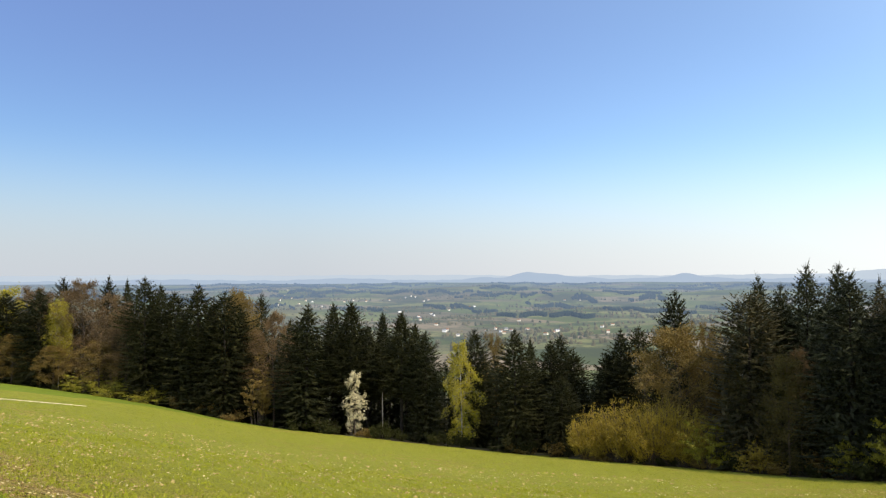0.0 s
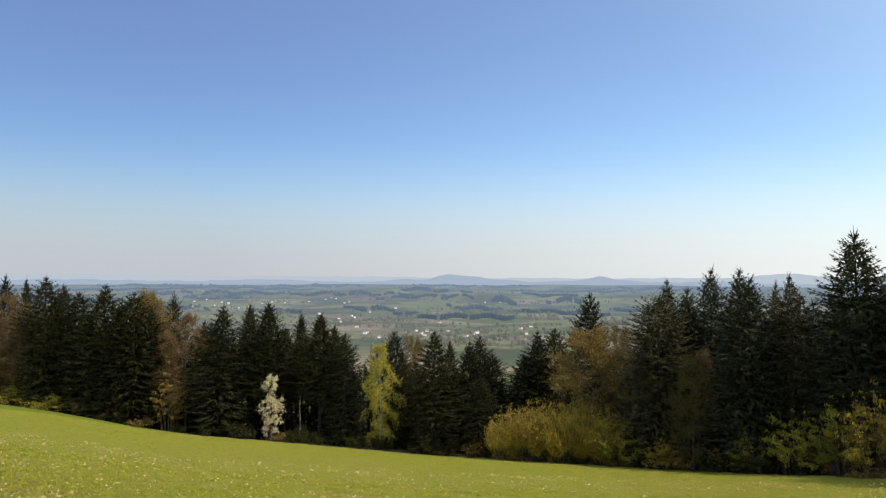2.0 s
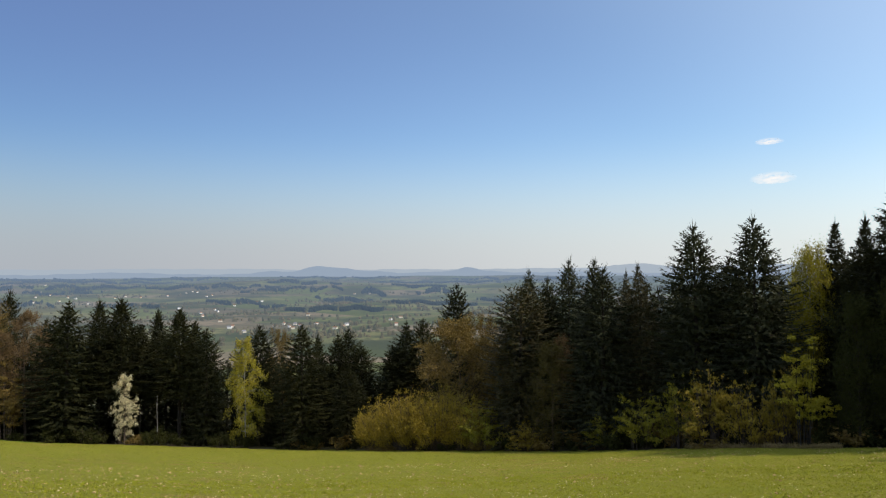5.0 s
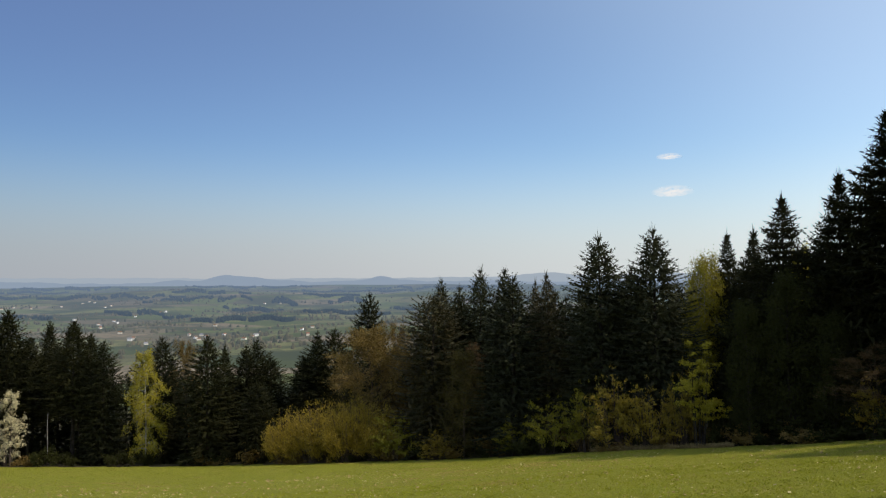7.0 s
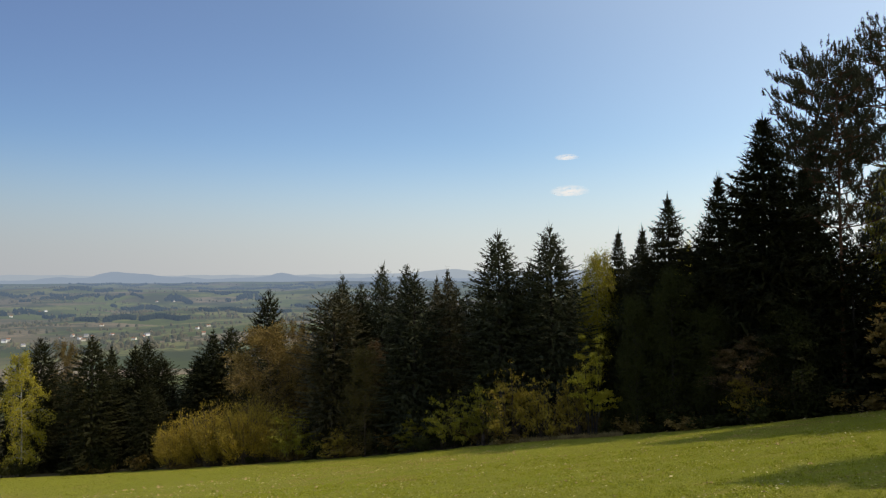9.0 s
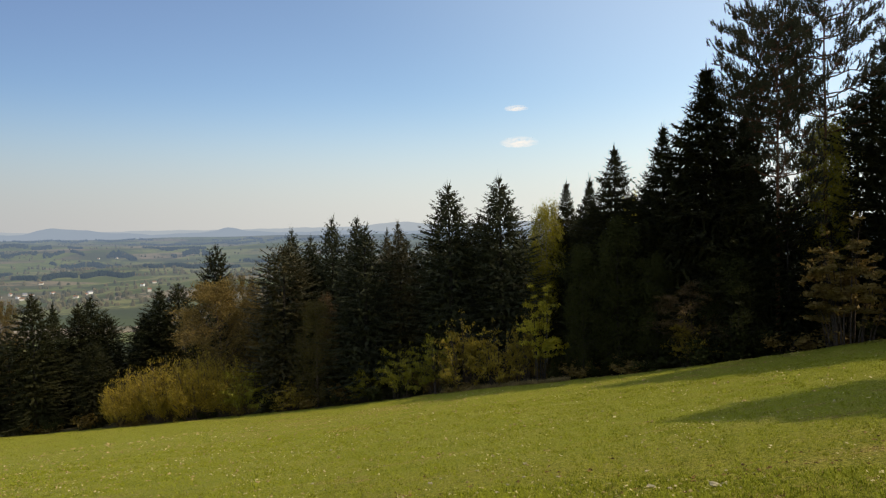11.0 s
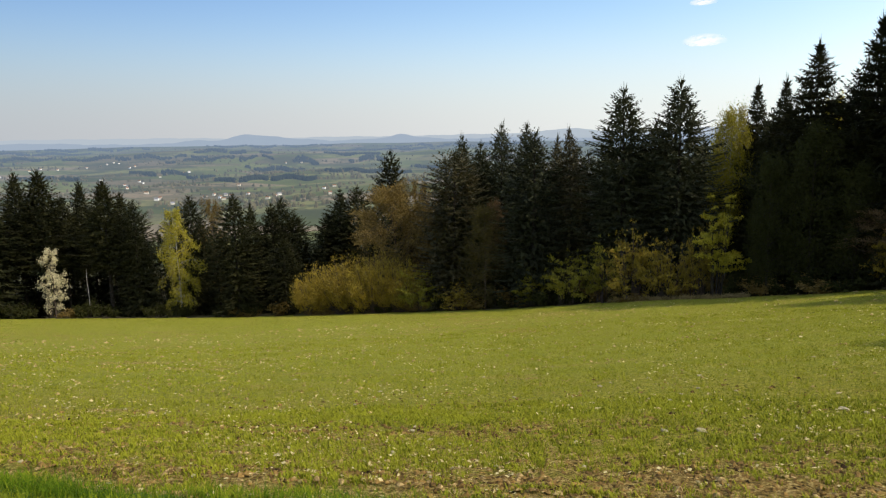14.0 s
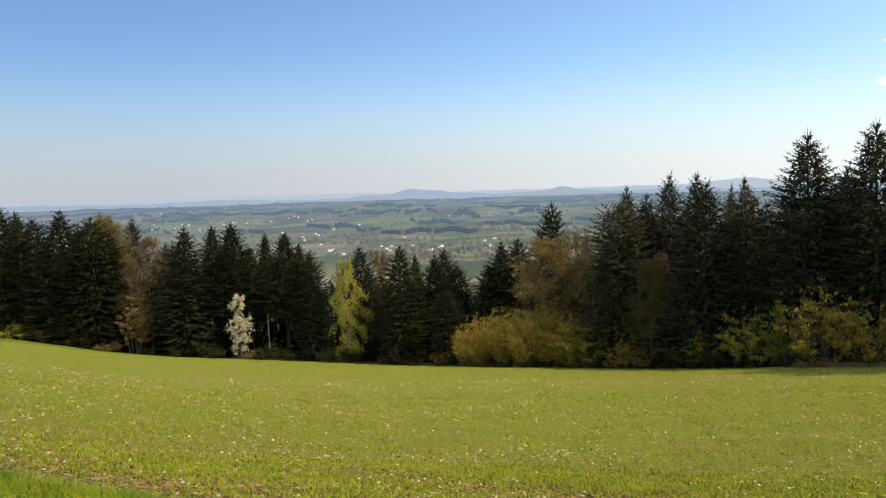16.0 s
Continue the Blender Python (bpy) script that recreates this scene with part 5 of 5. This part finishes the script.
M_WEED = leaf_material("weed_leaves", (0.08, 0.11, 0.006), (0.25, 0.26, 0.022), 0.3, 0.8)
weeds()


def stones():
    g = np.random.default_rng(19)
    kinds = []
    for k in range(4):
        bm = bmesh.new()
        bmesh.ops.create_icosphere(bm, subdivisions=2, radius=0.5)
        for v in bm.verts:
            v.co *= 1 + 0.35 * noise.noise(v.co * 2.2 + Vector((k * 7, 0, 0)))
            v.co.z *= 0.5
            v.co.y *= 0.75
        me = bpy.data.meshes.new("stone")
        bm.to_mesh(me)
        bm.free()
        me.materials.append(M_STONE)
        kinds.append(me)
    d = 5.5 + 55 * g.uniform(0, 1, 290) ** 1.3
    a = g.uniform(-34, 68, 290)
    for k in range(290):
        if d[k] > float(edge(a[k])[1]) - 3:
            continue
        x, y, z = spot(a[k], d[k])
        if 0.509 * x + 0.861 * y < 4.9:
            continue
        ob = new("stone", kinds[k % 4])
        f = g.uniform(0.03, 0.085)
        ob.matrix_world = Matrix.LocRotScale((x, y, z + 0.12 * f), Euler((0, 0, g.uniform(0, 6.28))), (f * g.uniform(0.8, 1.6), f, f))
        tagged(ob, "pale weathered stone lying in the young crop", "stone", "stones in the field")


stones()


def ground_at(az, el, lift=0.0):
    """Where a line of sight from the eye, on this bearing and depression, comes down to a height over the ground."""
    d = np.geomspace(1.5, 140, 4000)
    x, y = 0.15 + d * math.sin(radians(az)), 0.62 + d * math.cos(radians(az))
    k = int(np.argmax(land(x, y) + lift - EYE > d * math.tan(radians(el)) - 0.06))
    return float(x[k]), float(y[k]), float(land(x[k], y[k]))


def big_stones():
    """A few larger pale stones that stand out in the crop."""
    g = np.random.default_rng(23)
    for az, el, f in ((58.9, -19.3, 0.26), (59.6, -19.1, 0.12), (41.6, -23.3, 0.16), (36.1, -20.3, 0.16), (20.9, -15.4, 0.2), (54.2, -19.9, 0.2), (37.0, -20.0, 0.13), (44.5, -23.0, 0.2), (17.3, -20.9, 0.14), (29.0, -21.5, 0.12)):
        bm = bmesh.new()
        bmesh.ops.create_icosphere(bm, subdivisions=2, radius=0.5)
        for v in bm.verts:
            v.co *= 1 + 0.5 * noise.noise(v.co * 1.9 + Vector((az, el, 0)))
            v.co.z *= 0.32
            v.co.y *= 0.6
        me = bpy.data.meshes.new("stone")
        bm.to_mesh(me)
        bm.free()
        me.materials.append(M_STONE)
        ob = new("stone", me)
        x, y, z = ground_at(az, el)
        ob.matrix_world = Matrix.LocRotScale((x, y, z + 0.1 * f), Euler((0, 0, g.uniform(-0.9, 0.2) - radians(az))), (0.68 * f, 0.68 * f, 0.8 * f))
        tagged(ob, "larger flat pale stone lying in the young crop", "stone", "stones in the field")


big_stones()


def soil_strip():
    """A pale strip of bare sandy soil by the upper end of the field."""
    az = np.linspace(-40, -27.2, 60)
    el = np.interp(az, (-40, -32.4, -27.2), (-7.3, -8.22, -9.2))
    pts = np.array([ground_at(a, e) for a, e in zip(az, el)])
    way = unit(np.gradient(pts, axis=0))
    side = unit(np.cross(way, np.array([0, 0, 1.0])))
    half = (0.34 * np.clip((az[-1] - az) / 3, 0.05, 1) * (1 + 0.25 * np.sin(az * 7)))[:, None]
    a, b = pts + side * half, pts - side * half
    for q in (a, b):
        q[:, 2] = land(q[:, 0], q[:, 1]) + 0.03
    c = pts.copy()
    c[:, 2] = land(c[:, 0], c[:, 1]) + 0.07
    v = np.concatenate([a, c, b])
    n = len(az)
    i = np.arange(2)[:, None] * n + np.arange(n - 1)[None]
    f = np.stack([i, i + 1, i + n + 1, i + n], -1).reshape(-1, 4)
    tagged(new("soil_strip", mesh_from("soil_strip", v, f, M_SAND, True)), "pale strip of bare sandy soil in the field", "soil", kind="structure")


M_SAND = bark_material("bare_sandy_soil", (0.42, 0.33, 0.17), (0.72, 0.6, 0.37), 2.5)
soil_strip()


def dandelion(az, el, seed):
    """A yellow flower head on a thin stalk over a rosette of toothed leaves."""
    g = np.random.default_rng(seed)
    x, y, z = ground_at(az, el, 0.36)
    flower = new("dandelion")
    flower.location = (x, y, z)
    t = Tubes()
    t.add([(0, 0, -0.02), (0.01, 0, 0.2), (0.015, 0.01, 0.355)], [0.004, 0.0035, 0.003], 6)
    part("stalk", t.mesh("stalk", M_GRASS), flower, "thin green stalk")
    n = 70
    th, up = g.uniform(0, 2 * np.pi, n), g.uniform(0.05, 1.0, n)
    a = unit(np.stack([np.cos(th), np.sin(th), up], 1))
    p = np.tile([0.015, 0.01, 0.355], (n, 1)) + g.normal(0, 0.003, (n, 3))
    part("flower_head", leaves_mesh("flower_head", kites(p, a, unit(np.cross(a, g.normal(0, 1, (n, 3)))), np.full(n, 0.014), np.full(n, 0.005)), M_YELLOW), flower, "round bright yellow flower head")
    n = 11
    th = np.arange(n) * 2.4
    a = unit(np.stack([np.cos(th), np.sin(th), g.uniform(0.2, 0.7, n)], 1))
    sd = unit(np.stack([-np.sin(th), np.cos(th), np.zeros(n)], 1))
    part("leaf_rosette", leaves_mesh("leaf_rosette", kites(np.zeros((n, 3)), a, sd, g.uniform(0.12, 0.2, n), np.full(n, 0.022)), M_GRASS), flower, "rosette of long green leaves")
    tagged(flower, "yellow dandelion in flower in the verge grass", "dandelion", "dandelions in the verge")


M_YELLOW = leaf_material("dandelion_petals", (0.75, 0.5, 0.01), (0.9, 0.68, 0.02), 0.2)
for k, (az, el) in enumerate(((-20.35, -20.8), (-20.2, -21.7), (-21.7, -21.45))):
    dandelion(az, el, 60 + k)


def cloud(az, el, wide, tall, seed):
    """A small fair-weather cloud far off: a puffed lens, thick in the middle and thinning to nothing at the rim."""
    d, bm = 4600.0, bmesh.new()
    bmesh.ops.create_icosphere(bm, subdivisions=5, radius=1.0)
    for v in bm.verts:
        k = 1 + 0.25 * noise.noise(v.co * 2.0 + Vector((seed * 5, 0, 0)))
        v.co = Vector((v.co.x * k, v.co.y * 0.15, v.co.z * k * (0.6 if v.co.z < 0 else 1)))
    me = bpy.data.meshes.new("cloud")
    bm.to_mesh(me)
    bm.free()
    me.polygons.foreach_set("use_smooth", np.full(len(me.polygons), True))
    me.materials.append(M_CLOUD)
    ob = new("cloud", me)
    ob.matrix_world = Matrix.LocRotScale((d * math.sin(radians(az)), d * math.cos(radians(az)), EYE + d * math.tan(radians(el))), Euler((0, 0, radians(-az))), (wide / 2, wide / 2, tall / 2))
    tagged(ob, "small thin white cloud in the pale blue sky", "cloud", kind="structure")


def cloud_material():
    m, n, l, b = material("glowing_thin_cloud", 1.0, 0.0)
    tc, mp, ball, puff, amount = n.new("ShaderNodeTexCoord"), n.new("ShaderNodeMapping"), n.new("ShaderNodeTexGradient"), noise_node(n, l, 3.4, 6), n.new("ShaderNodeMath")
    mp.inputs["Scale"].default_value, ball.gradient_type, amount.operation = (1, 0, 1), "SPHERICAL", "MULTIPLY"
    l.new(tc.outputs["Object"], mp.inputs[0])
    l.new(mp.outputs[0], ball.inputs[0])
    l.new(ramp(n, l, ball.outputs["Fac"], (0.02, (0.0, 0.0, 0.0)), (0.95, (1.0, 1.0, 1.0))).outputs[0], amount.inputs[0])
    l.new(ramp(n, l, puff.outputs[0], (0.36, (0.05, 0.05, 0.05)), (0.58, (1.0, 1.0, 1.0))).outputs[0], amount.inputs[1])
    # the cloud's sunlit white is put in as emission
    t, s, w = n.new("ShaderNodeBsdfTransparent"), n.new("ShaderNodeMixShader"), n.new("ShaderNodeEmission")
    w.inputs[0].default_value, w.inputs[1].default_value = (1.0, 0.98, 0.96, 1), 1.25
    l.new(amount.outputs[0], s.inputs[0])
    l.new(t.outputs[0], s.inputs[1])
    l.new(w.outputs[0], s.inputs[2])
    l.new(s.outputs[0], n["Material Output"].inputs[0])
    return m


M_CLOUD = cloud_material()
cloud(42.8, 6.75, 270, 95, 1)
cloud(42.6, 9.5, 170, 52, 2)
